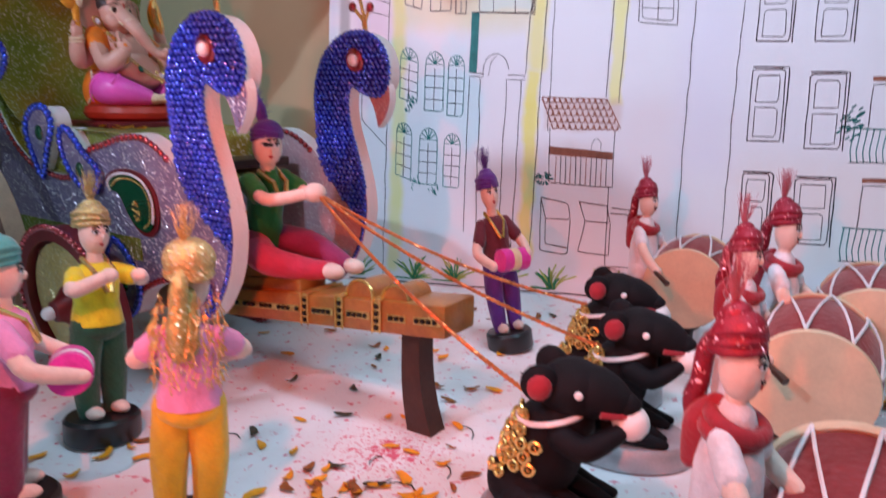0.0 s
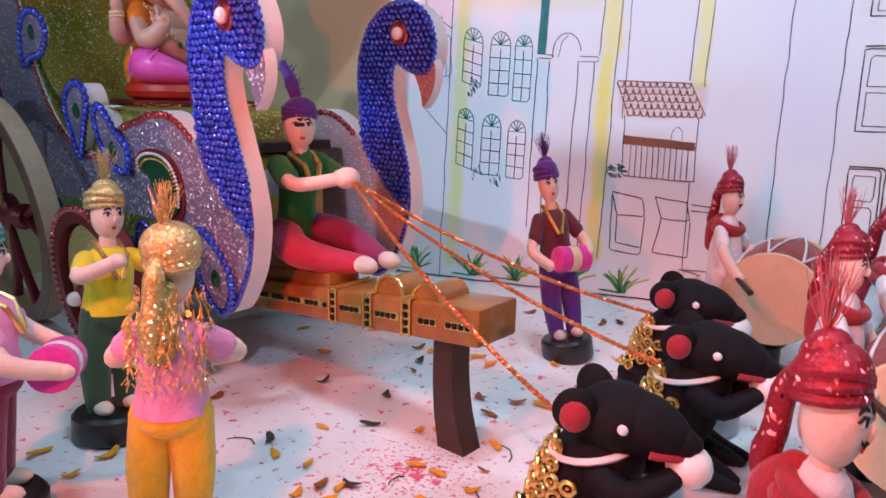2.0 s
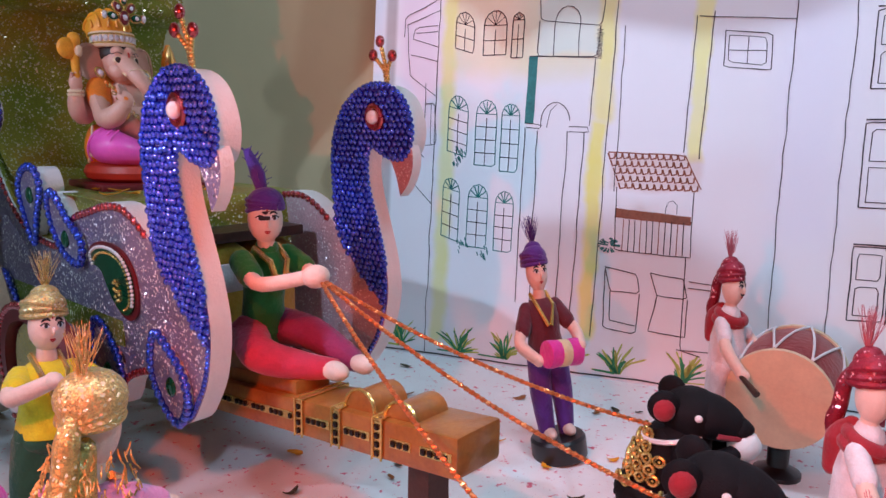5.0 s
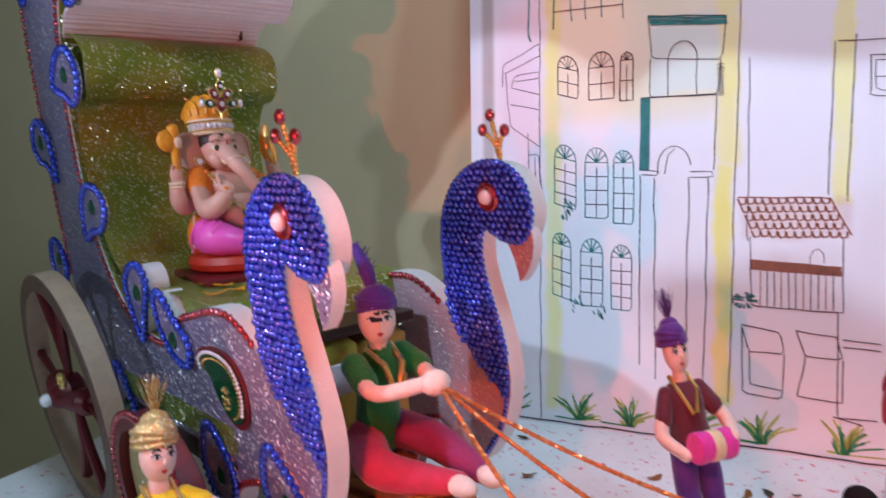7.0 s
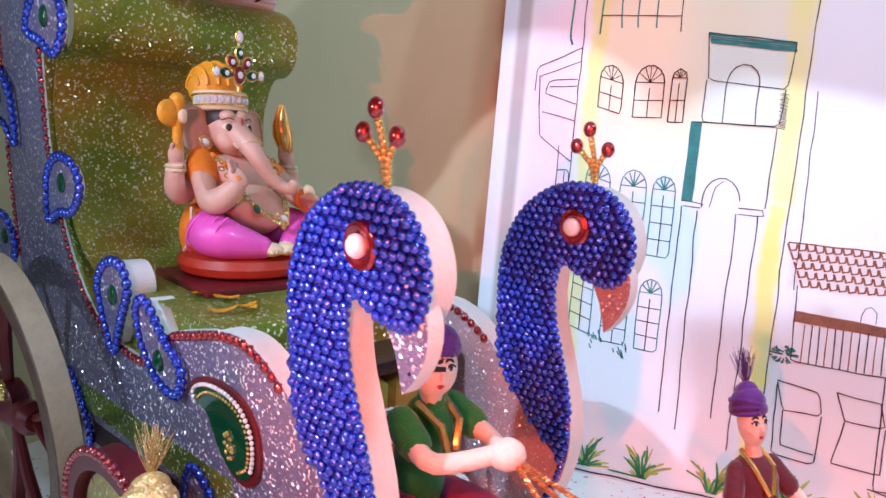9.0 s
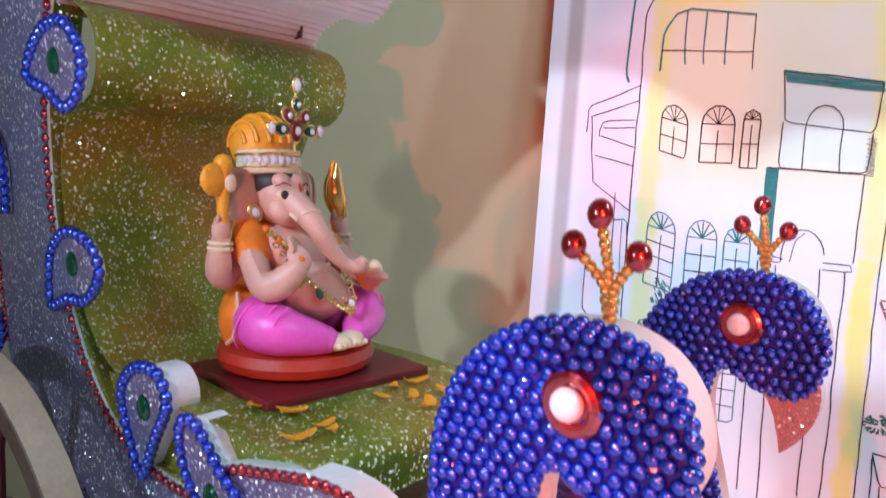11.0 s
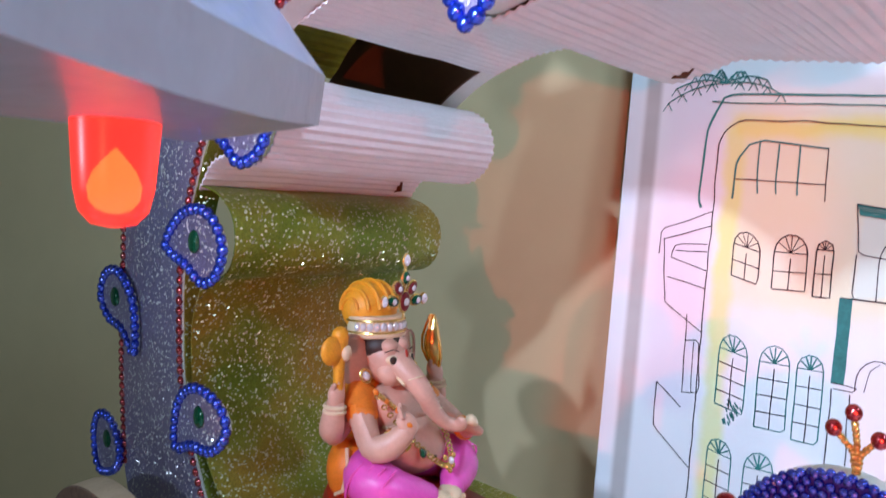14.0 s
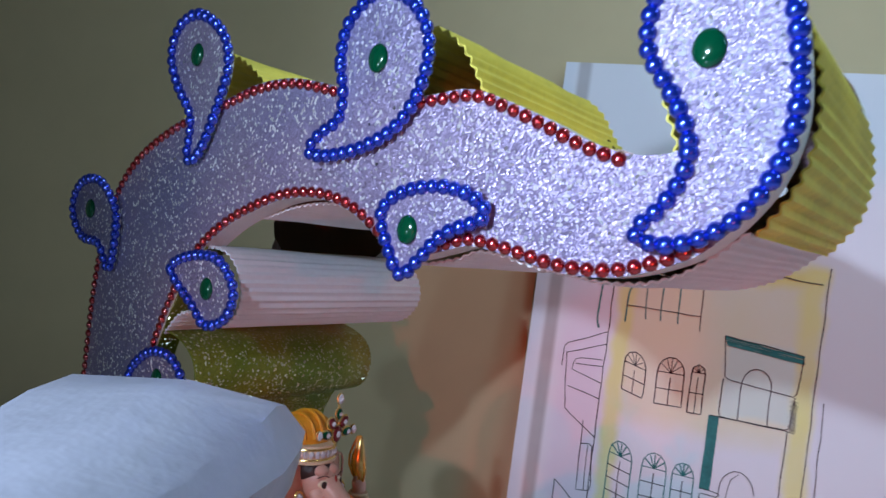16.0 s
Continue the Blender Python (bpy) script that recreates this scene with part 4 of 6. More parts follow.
stroke("black", [(-0.9, 42.5), (7.9, 42.1), (7.6, 33.4)])
o, zc = arch_line(1.1, 5.0, 33.0, 36.4)
stroke("black", o[:-2])
stroke("black", [(1.9, 33), (2.3, 35.2), (3.2, 36)], 0.07)
stroke("black", [(-1, 33.6), (1.3, 33.3), (1.3, 32.8), (-0.8, 33)])
stroke("black", [(5.0, 33.2), (7.6, 33.2), (7.6, 32.5), (5.0, 32.5)])
for x, z1, z0, dx in ((-1.0, 33, 9.1, 0.0), (0.7, 32.6, 7.5, 0.3), (4.8, 32.5, 9.6, -0.2), (7.0, 32.4, 6.2, -0.4)):
    stroke("black", [(x, z1), (x + dx * 0.4, (z1 + z0) / 2), (x + dx, z0)], 0.1, 0.09)
for k in range(24):
    z = 45.8 - 0.16 * k
    stroke("black", [(8.1 + random.uniform(-0.3, 0), z), (8.5 + random.uniform(0, 0.25), z - 0.15)], 0.06, 0.02)
# outline of the round-cornered house, its neighbour and the long verticals
stroke("black", [(-14.1, 0.6), (-14.1, 8), (-14.1, 20), (-14.1, 36), (-14.1, 50), (-14.1, 58), (-13.4, 60), (-12.1, 60.9), (-5, 60.8), (5.4, 60.3), (10, 60)], 0.1, 0.09)
stroke("teal", [(-15.3, 51), (-15.7, 52), (-15.4, 60), (-13.9, 63.6), (-12.8, 63.8), (5, 63.6)], 0.2)
stroke("teal", [(-15.2, 63), (-13, 62.8), (5, 62.6)], 0.12)
stroke("black", [(10.6, 62), (10.5, 56), (10.1, 39), (9.8, 18), (9.5, 5.6)], 0.09, 0.09)
stroke("black", [(11.4, 46), (11.4, 25)], 0.08, 0.08)
stroke("black", [(-19.4, 45.5), (-19.4, 48.3), (-14, 50.6)])
stroke("black", [(-18.9, 47.2), (-14, 49)])
stroke("black", [(-19.0, 47.3), (-18.3, 40), (-14.1, 37.1)])
stroke("black", [(-14.2, 44), (-18.2, 45.2), (-17.7, 46.8), (-14.3, 46.9)])
stroke("black", [(-17.6, 46), (-14.3, 46.1)])
stroke("black", [(-18.3, 43), (-14.1, 42)])
stroke("black", [(-15.8, 39), (-15.6, 30.2), (-13.8, 30.4), (-14.3, 36.2), (-15.8, 36)])
stroke("black", [(-14.8, 36), (-14.7, 30.4)], 0.07)
stroke("black", [(-18.4, 31), (-18.3, 26), (-14.2, 22)])
stroke("black", [(-18.4, 31), (-15.6, 28.6)])
# palm
for k in range(7):
    a = radians(20 + 26 * k)
    x, z = -13.9, 65
    pts = [(x + 1.5 * j * math.cos(a), z + 1.0 * j * math.sin(a) - 0.16 * j * j) for j in range(5)]
    stroke("teal", pts, 0.12, 0.03)
    for px, pz in pts[1:]:
        for s in (-1, 1):
            stroke("teal", [(px, pz), (px + 0.5 * s, pz - 0.9)], 0.09, 0.02)
# tiled roof, veranda and shutters
for r in range(5):
    z = 29.9 - r * 0.95
    x0, x1 = 10.3 + r * 0.4, 19.8 + r * 0.45
    nn = 11
    for k in range(nn):
        xa, xb = x0 + (x1 - x0) * k / nn, x0 + (x1 - x0) * (k + 1) / nn
        stroke("brown", [(xa, z), (xa + 0.1, z - 0.5), ((xa + xb) / 2, z - 0.95), (xb, z - 0.55), (xb, z)], 0.19, 0.05)
stroke("brown", [(10.3, 30), (19.8, 29.8), (22, 25.6)], 0.13)
for k in range(5):
    stroke("brown", [(11.7, 22.6 - 0.22 * k), (21.1, 22.0 - 0.2 * k)], 0.26, 0.04)
stroke("black", [(11.7, 25.5), (11.9, 17.3), (21.3, 17), (21.2, 25.2)])
for k in range(11):
    x = 12.8 + 0.75 * k
    stroke("black" if k % 3 else "brown", [(x, 21.4), (x + 0.05, 17.2)], 0.09, 0.04)
for px in (18.6,):
    stroke("black", [(px - 0.7, 22.4), (px - 0.6, 23.6), (px, 24.3), (px + 0.7, 23.6), (px + 0.7, 22.4)], 0.06)
for k in range(26):
    a = random.uniform(0, 6.3)
    stroke("teal", [(11.2 + math.cos(a) * random.uniform(0, 1.2), 17.9 + math.sin(a) * random.uniform(0, 0.9)), (11.2 + math.cos(a) * 1.4, 17.9 + math.sin(a))], 0.16, 0.05)
for pts in ([(10.9, 15), (15.1, 14.4), (15.5, 11.9), (11.7, 11.9), (10.9, 15), (11.1, 6.9), (15.3, 6.6), (15.5, 11.9)], [(16.7, 14.7), (20.7, 14.2), (21.4, 11.7), (17.7, 11.8), (16.7, 14.7)], [(17.7, 11.8), (16.9, 7.2)], [(21.4, 11.7), (21.4, 6.8), (16.9, 7.2)], [(11.7, 11.9), (11.9, 8), (15.2, 7.6)],
            [(21.4, 14), (25, 13.8)], [(21.4, 13.2), (25, 13)], [(20.5, 5.2), (23.4, 4.6)], [(20.8, 17), (21, 5.1), (24.8, 5.2)]):
    stroke("black", pts, 0.1, 0.06)
# houses further along
stroke("black", [(20.3, 46.9), (21.5, 46.8), (31.2, 46.2)])
stroke("black", [(20.0, 47), (19.6, 30.2)])
stroke("black", [(22.0, 47.5), (21.5, 29.4)])
for x, z in ((31.4, 70), (37.7, 70)):
    stroke("black", [(x, z), (x - 0.3, 46), (x - 0.5, 25), (x - 0.5, 4)], 0.09, 0.1)


def sash(x0, x1, z0, z1):
    stroke("black", [(x0, z0), (x0, z1), (x1, z1), (x1, z0), (x0, z0)], 0.12, 0.05)
    stroke("black", [(x1 + 0.4, z0 - 0.2), (x1 + 0.4, z1 + 0.3), (x0, z1 + 0.3)], 0.14, 0.05)
    m = (z0 + z1) / 2
    d = (x1 - x0) * 0.16
    stroke("black", [(x0 + d, m + 0.5), (x0 + d, z1 - 0.8), (x1 - d, z1 - 0.8), (x1 - d, m + 0.5), (x0 + d, m + 0.5)], 0.09, 0.04)
    stroke("black", [(x0 + d, z0 + 0.6), (x0 + d, m - 0.3), (x1 - d, m - 0.3), (x1 - d, z0 + 0.6), (x0 + d, z0 + 0.6)], 0.09, 0.04)


stroke("black", [(23.4, 45.1), (28.7, 44.6), (28.8, 40.2), (23.5, 40.7), (23.4, 45.1)], 0.1)
stroke("black", [(23.9, 44.5), (28.1, 44.1), (28.2, 40.8), (24.0, 41.2), (23.9, 44.5)], 0.08)
stroke("black", [(23.9, 42.7), (28.1, 42.5)], 0.08)
stroke("black", [(26.0, 44.3), (26.1, 41.0)], 0.08)
for x0, x1, z0, z1 in ((39.3, 43.6, 24.4, 34.2), (46.7, 51.2, 23.6, 33.6), (39.2, 42.8, 11.1, 19.8), (46.1, 50.8, 10.3, 19.4), (39.4, 43.6, 38, 47), (46.8, 51.2, 38, 47)):
    sash(x0, x1, z0, z1)
for z0 in (21.8, 8.2):
    stroke("black", [(52.5, z0), (62, z0 + 0.2)], 0.1)
    stroke("teal", [(52.6, z0 + 4.6), (62, z0 + 4.6)], 0.14)
    for k in range(12):
        stroke("teal", [(52.8 + 0.8 * k, z0 + 4.6), (52.5 + 0.8 * k, z0 + 1.6), (52.8 + 0.8 * k, z0)], 0.12, 0.05)
    stroke("black", [(54.4, z0 + 4.8), (54.6, z0 + 10.5), (62, z0 + 10.6)], 0.1)
    stroke("brown", [(54.4, z0 + 11.2), (62, z0 + 11.4)], 0.5, 0.05)
for k in range(40):
    a, q = random.uniform(0, 6.3), random.uniform(0.3, 1.9)
    stroke("teal", [(52.2 + q * math.cos(a), 27 + q * 1.3 * math.sin(a)), (52.2 + q * math.cos(a) + 0.5, 27 + q * 1.3 * math.sin(a) + 0.4)], 0.2, 0.05)
for x, z in ((-10.6, 29.2), (-9.2, 17.2), (-6.1, 16), (-10.3, 30)):
    for k in range(14):
        a, q = random.uniform(0, 6.3), random.uniform(0.1, 0.9)
        stroke("teal", [(x + q * math.cos(a), z - 0.5 + q * 1.3 * math.sin(a)), (x + q * math.cos(a) + 0.2, z - 1 + q * 1.3 * math.sin(a))], 0.12, 0.05)
# grass tufts along the foot of the sheet
STROKES["green"], STROKES["lime"] = [], []
for cx in (-18, -8.9, -2.1, 5.6, 13.2, 21.6, 30):
    for k in range(26):
        a = radians(random.gauss(90, 38))
        q = random.uniform(1.8, 4.6)
        bend = random.uniform(-0.7, 0.7)
        stroke("green" if (k % 3 or cx < -5) and k % 2 else "lime", [(cx + random.uniform(-0.5, 0.5), 1.0), (cx + q * 0.55 * math.cos(a), 1 + q * 0.6 * abs(math.sin(a))), (cx + q * math.cos(a) + bend, 1 + q * abs(math.sin(a)) * 0.9)], random.uniform(0.12, 0.26), 0.03)
stroke("black", [(-24, 0.35), (-10, 0.4), (10, 0.5), (30, 0.4), (60, 0.3)], 0.16, 0.08)

for key, col, off in (("lime", (0.42, 0.48, 0.10), 0.4), ("green", (0.03, 0.24, 0.10), 0.5), ("brown", (0.30, 0.10, 0.06), 0.6), ("teal", (0.03, 0.20, 0.19), 0.7), ("black", (0.018, 0.016, 0.022), 0.8)):
    vs, fs = [], []
    for line, w in STROKES[key]:
        n = len(line)
        if n < 2:
            continue
        for i, p in enumerate(line):
            t = (line[min(i + 1, n - 1)] - line[max(i - 1, 0)])
            t = t.normalized() if t.length else Vector((1, 0))
            nn = Vector((-t[1], t[0])) * (w * random.uniform(0.42, 0.56) * (0.35 if i == n - 1 and key in ("green", "lime") else 1))
            for q in (p + nn, p - nn):
                vs.append((q[0] / 100, -off / 1000, q[1] / 100))
        b0 = len(vs) - 2 * n
        fs += [(b0 + 2 * i, b0 + 2 * i + 1, b0 + 2 * i + 3, b0 + 2 * i + 2) for i in range(n - 1)]
    me = bpy.data.meshes.new("ink")
    me.from_pydata(vs, [], fs)
    me.materials.append(material("ink_" + key, col, 0.7, 0, 0.35, 40))
    ob = new("ink_drawing", me)
    ob.parent = backdrop
    tagged(ob, key + " ink lines of the drawn houses", kind="stuff")


# ---------------------------------------------------------------- dolls and figurines, each one mesh
def limb(bm, pts, rs, mat, n=10):
    line = spline(pts, 4, False)
    k = len(pts) - 1
    rr = []
    for i in range(len(line)):
        f = i / 4
        j = min(int(f), k - 1)
        rr.append(rs[j] + (rs[j + 1] - rs[j]) * (f - j))
    tube(bm, line, rr, n, mat)
    ball(bm, line[-1], rr[-1], mat, u=10, v=6)
    ball(bm, line[0], rr[0], mat, u=10, v=6)


def spray(bm, foot, height, mat, n=14, spread=0.35, r=0.0006):
    """A little feather of fine upright fibres."""
    for k in range(n):
        a, s = random.uniform(0, 6.28), random.uniform(0, spread)
        top = Vector(foot) + Vector((math.cos(a) * s * height, math.sin(a) * s * height, height * random.uniform(0.7, 1)))
        mid = Vector(foot).lerp(top, 0.5) + Vector((random.uniform(-1, 1), random.uniform(-1, 1), 0)) * height * 0.08
        tube(bm, [foot, mid, top], [r, r, r * 0.5], 4, mat)


def face_marks(bm, c, mats, r=(0.0155, 0.0145, 0.0185), moustache=False, turn=0.0):
    """Brows, eyes, nose and lips on the front of a head that looks along +x; mats: dark, white, red, skin."""
    dark, white, red, skin = mats
    start = len(bm.verts)

    def at(a, e, out=0.0002):
        a, e = radians(a), radians(e)
        return Vector(c) + Vector((math.cos(a) * math.cos(e) * (r[0] + out), math.sin(a) * math.cos(e) * (r[1] + out), math.sin(e) * (r[2] + out)))

    for s in (-1, 1):
        tube(bm, [at(s * a, e) for a, e in ((9, 19), (17, 24), (28, 23), (37, 17))], [0.0006, 0.0010, 0.0010, 0.0005], 5, dark)
        ball(bm, at(s * 23, 8), (0.0010, 0.0034, 0.0021), white, (0, 0, s * 23), 10, 6)
        ball(bm, at(s * 22, 8, 0.0008), (0.0006, 0.0017, 0.0018), dark, (0, 0, s * 22), 8, 6)
        tube(bm, [at(s * a, e, 0.0007) for a, e in ((11, 7), (17, 13), (26, 14), (36, 9), (40, 10))], [0.0004, 0.0008, 0.0009, 0.0008, 0.0004], 5, dark)
    ball(bm, at(0, -6, 0.0006), (0.0022, 0.0016, 0.0034), skin, (0, 10, 0), 10, 8)
    tube(bm, [at(a, e) for a, e in ((-11, -27), (-4, -25), (0, -26.5), (4, -25), (11, -27))], [0.0003, 0.0007, 0.0006, 0.0007, 0.0003], 5, red)
    tube(bm, [at(a, e) for a, e in ((-8, -29), (0, -31.5), (8, -29))], [0.0003, 0.0008, 0.0003], 5, red)
    ball(bm, at(0, 27), (0.0006, 0.0008, 0.0014), red, u=8, v=6)
    if moustache:
        for s in (-1, 1):
            tube(bm, [at(s * a, e, 0.0005) for a, e in ((1, -19), (9, -20), (18, -17), (24, -12))], [0.0009, 0.0010, 0.0007, 0.0003], 5, dark)
    if turn:
        bm.verts.ensure_lookup_table()
        bmesh.ops.rotate(bm, cent=c, matrix=Matrix.Rotation(radians(turn), 3, "Z"), verts=bm.verts[start:])


LIP = material("red_thread", (0.45, 0.02, 0.03), 0.7)
BROW = material("black_thread", (0.012, 0.01, 0.012), 0.7)


def doll(m, label, shirt, trousers, turban, arms, feather=None, scarf=None, long_shirt=False, tinsel=None, tail=None, moustache=False, base=0.022, group="cloth dolls on the table"):
    bm = bmesh.new()
    mats = [M["black_base"], M["skin"], shirt, trousers, turban, feather or turban, scarf or M["gold"], tinsel or M["gold_tinsel"], BROW, M["white_cloth"], LIP]
    lathe(bm, [(0.030, 0), (0.0315, 0.002), (0.0315, base - 0.003), (0.029, base), (0.006, base)], 24, 0)
    for y in (-0.0115, 0.0115):
        ball(bm, (0.008, y, base + 0.005), (0.0125, 0.007, 0.006), 1)
        limb(bm, [(0, y, base + 0.004), (-0.001, y * 1.1, 0.065), (0, y * 0.8, 0.100)], [0.0092, 0.0125, 0.0145], 3)
    if long_shirt:
        limb(bm, [(0, 0, 0.062), (0, 0, 0.1), (0, 0, 0.13), (0, 0, 0.152)], [0.0225, 0.0205, 0.0195, 0.013], 2, 16)
    else:
        ball(bm, (0, 0, 0.100), (0.0205, 0.0225, 0.0135), 3, u=18, v=10)
        tube(bm, [(0, 0, 0.103), (0, 0, 0.107), (0, 0, 0.122), (0, 0, 0.140), (0, 0, 0.150), (0, 0, 0.156)], [0.0212, 0.0208, 0.0180, 0.0192, 0.0165, 0.009], 18, 2)
    limb(bm, [(0, 0, 0.152), (0.001, 0, 0.172)], [0.0075, 0.007], 1)
    ball(bm, (0.002, 0, 0.181), (0.0155, 0.0145, 0.0185), 1, u=16, v=12)
    face_marks(bm, (0.002, 0, 0.181), (8, 9, 10, 1), moustache=moustache)
    # turban, wound in three rolls
    ball(bm, (-0.003, 0, 0.1955), (0.0190, 0.0180, 0.0128), 4, (0, -14, 0), 20, 12)
    ball(bm, (-0.007, 0.002, 0.2030), (0.0125, 0.0125, 0.0088), 4, (0, -20, 0), 16, 10)
    for k in range(3):
        ring = [(-0.003 + 0.0176 * math.cos(a), 0.0168 * math.sin(a), 0.1895 + 0.0028 * k + (0.0015 + 0.0022 * k) * math.cos(a + 0.5 * k)) for a in (2 * math.pi * j / 20 for j in range(21))]
        tube(bm, ring, 0.0024, 6, 4, False)
    spray(bm, (-0.008, 0.003, 0.207), 0.032, 5, 60, 0.45, 0.0003)
    if tail:
        limb(bm, [(-0.016, 0.004, 0.194), (-0.025, 0.005, 0.182), (-0.026, 0.005, 0.160), (-0.023, 0.004, 0.140)], [0.005, 0.007, 0.007, 0.004], 4 if tail is True else 7)
    for side, pts in arms:
        y = 0.0175 * side
        sh = (0, y, 0.146)
        limb(bm, [sh, Vector(sh).lerp(Vector(pts[0]), 0.55)], [0.0082, 0.0088], 2)
        limb(bm, [Vector(sh).lerp(Vector(pts[0]), 0.4), *pts], [0.0066] * len(pts) + [0.0054], 1)
        ball(bm, pts[-1], (0.0080, 0.0062, 0.0058), 1)
    if scarf:
        ring = [(0.002 + 0.0150 * math.cos(a), 0.0155 * math.sin(a), 0.1525 - 0.004 * math.cos(a)) for a in (2 * math.pi * j / 36 for j in range(37))]
        tube(bm, ring, 0.0044, 12, 6, False)
        ball(bm, (-0.001, 0, 0.1475), (0.0190, 0.0205, 0.0090), 6, (0, 8, 0), 20, 10)
        limb(bm, [(-0.012, 0, 0.156), (-0.019, 0.0, 0.146), (-0.0225, 0, 0.128)], [0.008, 0.010, 0.006], 6)
    else:
        for y in (-1, 1):
            tube(bm, [(-0.004, 0.010 * y, 0.160), (0.014, 0.009 * y, 0.150), (0.0215, 0.002 * y, 0.132)], 0.0022, 6, 6)
    if tinsel:
        ball(bm, (-0.003, 0, 0.199), (0.0205, 0.0200, 0.0150), 7, u=16, v=10)
        limb(bm, [(-0.013, 0, 0.176), (-0.0165, 0.001, 0.162), (-0.018, 0.002, 0.146)], [0.0065, 0.0085, 0.0105], 7, 14)
        for k in range(300):
            a, z = random.uniform(1.4, 4.9), random.uniform(0.122, 0.178)
            p = Vector((-0.004 + 0.023 * math.cos(a), 0.022 * math.sin(a), z))
            d = Vector((random.uniform(-0.002, 0.002), random.uniform(-0.003, 0.003), -random.uniform(0.003, 0.007)))
            tube(bm, [p, p + d * 0.5 + Vector((random.uniform(-0.002, 0.001), 0, 0)), p + d], 0.0005, 3, 7)
    for v in bm.verts:
        k = min(1.0, max(0.0, (v.co.z - 0.156) / 0.012))
        v.co.x, v.co.y, v.co.z = v.co.x * (1 - 0.18 * k), v.co.y * (1 - 0.18 * k), v.co.z - 0.06 * max(0.0, v.co.z - 0.168)
    return thing("doll", bm, mats, m, label, "doll", group)


# the drummer with a small pink drum
D1 = pose(0.110, 1.020, 0, 8, -6, -55) @ Matrix.Diagonal((0.90, 0.88, 1.05, 1))
doll(D1, "cloth doll in maroon shirt and violet trousers playing a drum", M["maroon_cloth"], M["violet_cloth"], M["violet_cloth"],
     [(-1, [(0.012, -0.034, 0.118), (0.030, -0.022, 0.104)]), (1, [(0.016, 0.032, 0.120), (0.036, 0.026, 0.112)])])
hand_drum = root("hand_drum", D1 @ pose(0.036, 0.004, 0.108, 82, 0, 12), "small magenta drum with a pale band held by a doll", "drum")
part("shell", lathe(bmesh.new(), [(0.0105, -0.021), (0.0125, -0.0205), (0.0130, -0.016), (0.0118, 0), (0.0130, 0.016), (0.0125, 0.0205), (0.0105, 0.021)], 20), M["magenta_cloth"], hand_drum, "magenta felt shell")
part("band", lathe(bmesh.new(), [(0.0122, -0.006), (0.0126, -0.005), (0.0126, 0.005), (0.0122, 0.006)], 20), cloth("cream_band", (0.70, 0.60, 0.36)), hand_drum, "cream woven band")

# dolls beside the chariot
doll(pose(-0.036, 0.574, 0, 3, 2, 118), "cloth doll in pink shirt and yellow trousers under gold tinsel", M["pink_cloth"], M["yellow_cloth"], M["gold_tinsel"],
     [(-1, [(0.018, -0.032, 0.132), (0.026, -0.020, 0.126)]), (1, [(0.012, 0.034, 0.128), (0.032, 0.028, 0.122)])], tinsel=M["gold_tinsel"], tail="gold")
doll(pose(-0.200, 0.690, 0, -4, -3, -20), "cloth doll in yellow shirt and green trousers with raised arms", M["lemon_cloth"], M["deep_green_cloth"], M["gold_tinsel"],
     [(-1, [(0.022, -0.030, 0.138), (0.040, -0.010, 0.150)]), (1, [(0.020, 0.030, 0.140), (0.046, 0.012, 0.148)])])
doll(pose(-0.172, 0.565, 0, 0, 3, 40), "cloth doll in pink shirt and plum skirt with teal turban", M["pink_cloth"], M["plum_cloth"], M["teal_cloth"],
     [(-1, [(0.018, -0.034, 0.122), (0.046, -0.022, 0.112)]), (1, [(0.016, 0.034, 0.122), (0.04, 0.026, 0.112)])], long_shirt=False)
pink_drum = root("hand_drum", pose(-0.135, 0.592, 0.108, 80, 0, 40), "small magenta drum between two dolls", "drum")
part("shell", lathe(bmesh.new(), [(0.012, -0.021), (0.0145, -0.0205), (0.0150, -0.016), (0.0135, 0), (0.0150, 0.016), (0.0145, 0.0205), (0.012, 0.021)], 20), M["magenta_cloth"], pink_drum, "magenta felt shell")
part("band", lathe(bmesh.new(), [(0.0139, -0.006), (0.0143, -0.005), (0.0143, 0.005), (0.0139, 0.006)], 20), M["white_cloth"], pink_drum, "white band")

# the row of drummers in white
SHELL = cloth("drum_red_cloth", (0.22, 0.012, 0.016))
HIDE = material("drum_hide", (0.72, 0.54, 0.36), 0.55, 0, 0.1, 40, 0.1)
CORD = material("white_cord", (0.78, 0.74, 0.76), 0.7, 0, 0.08, 200, 0.2, 900)


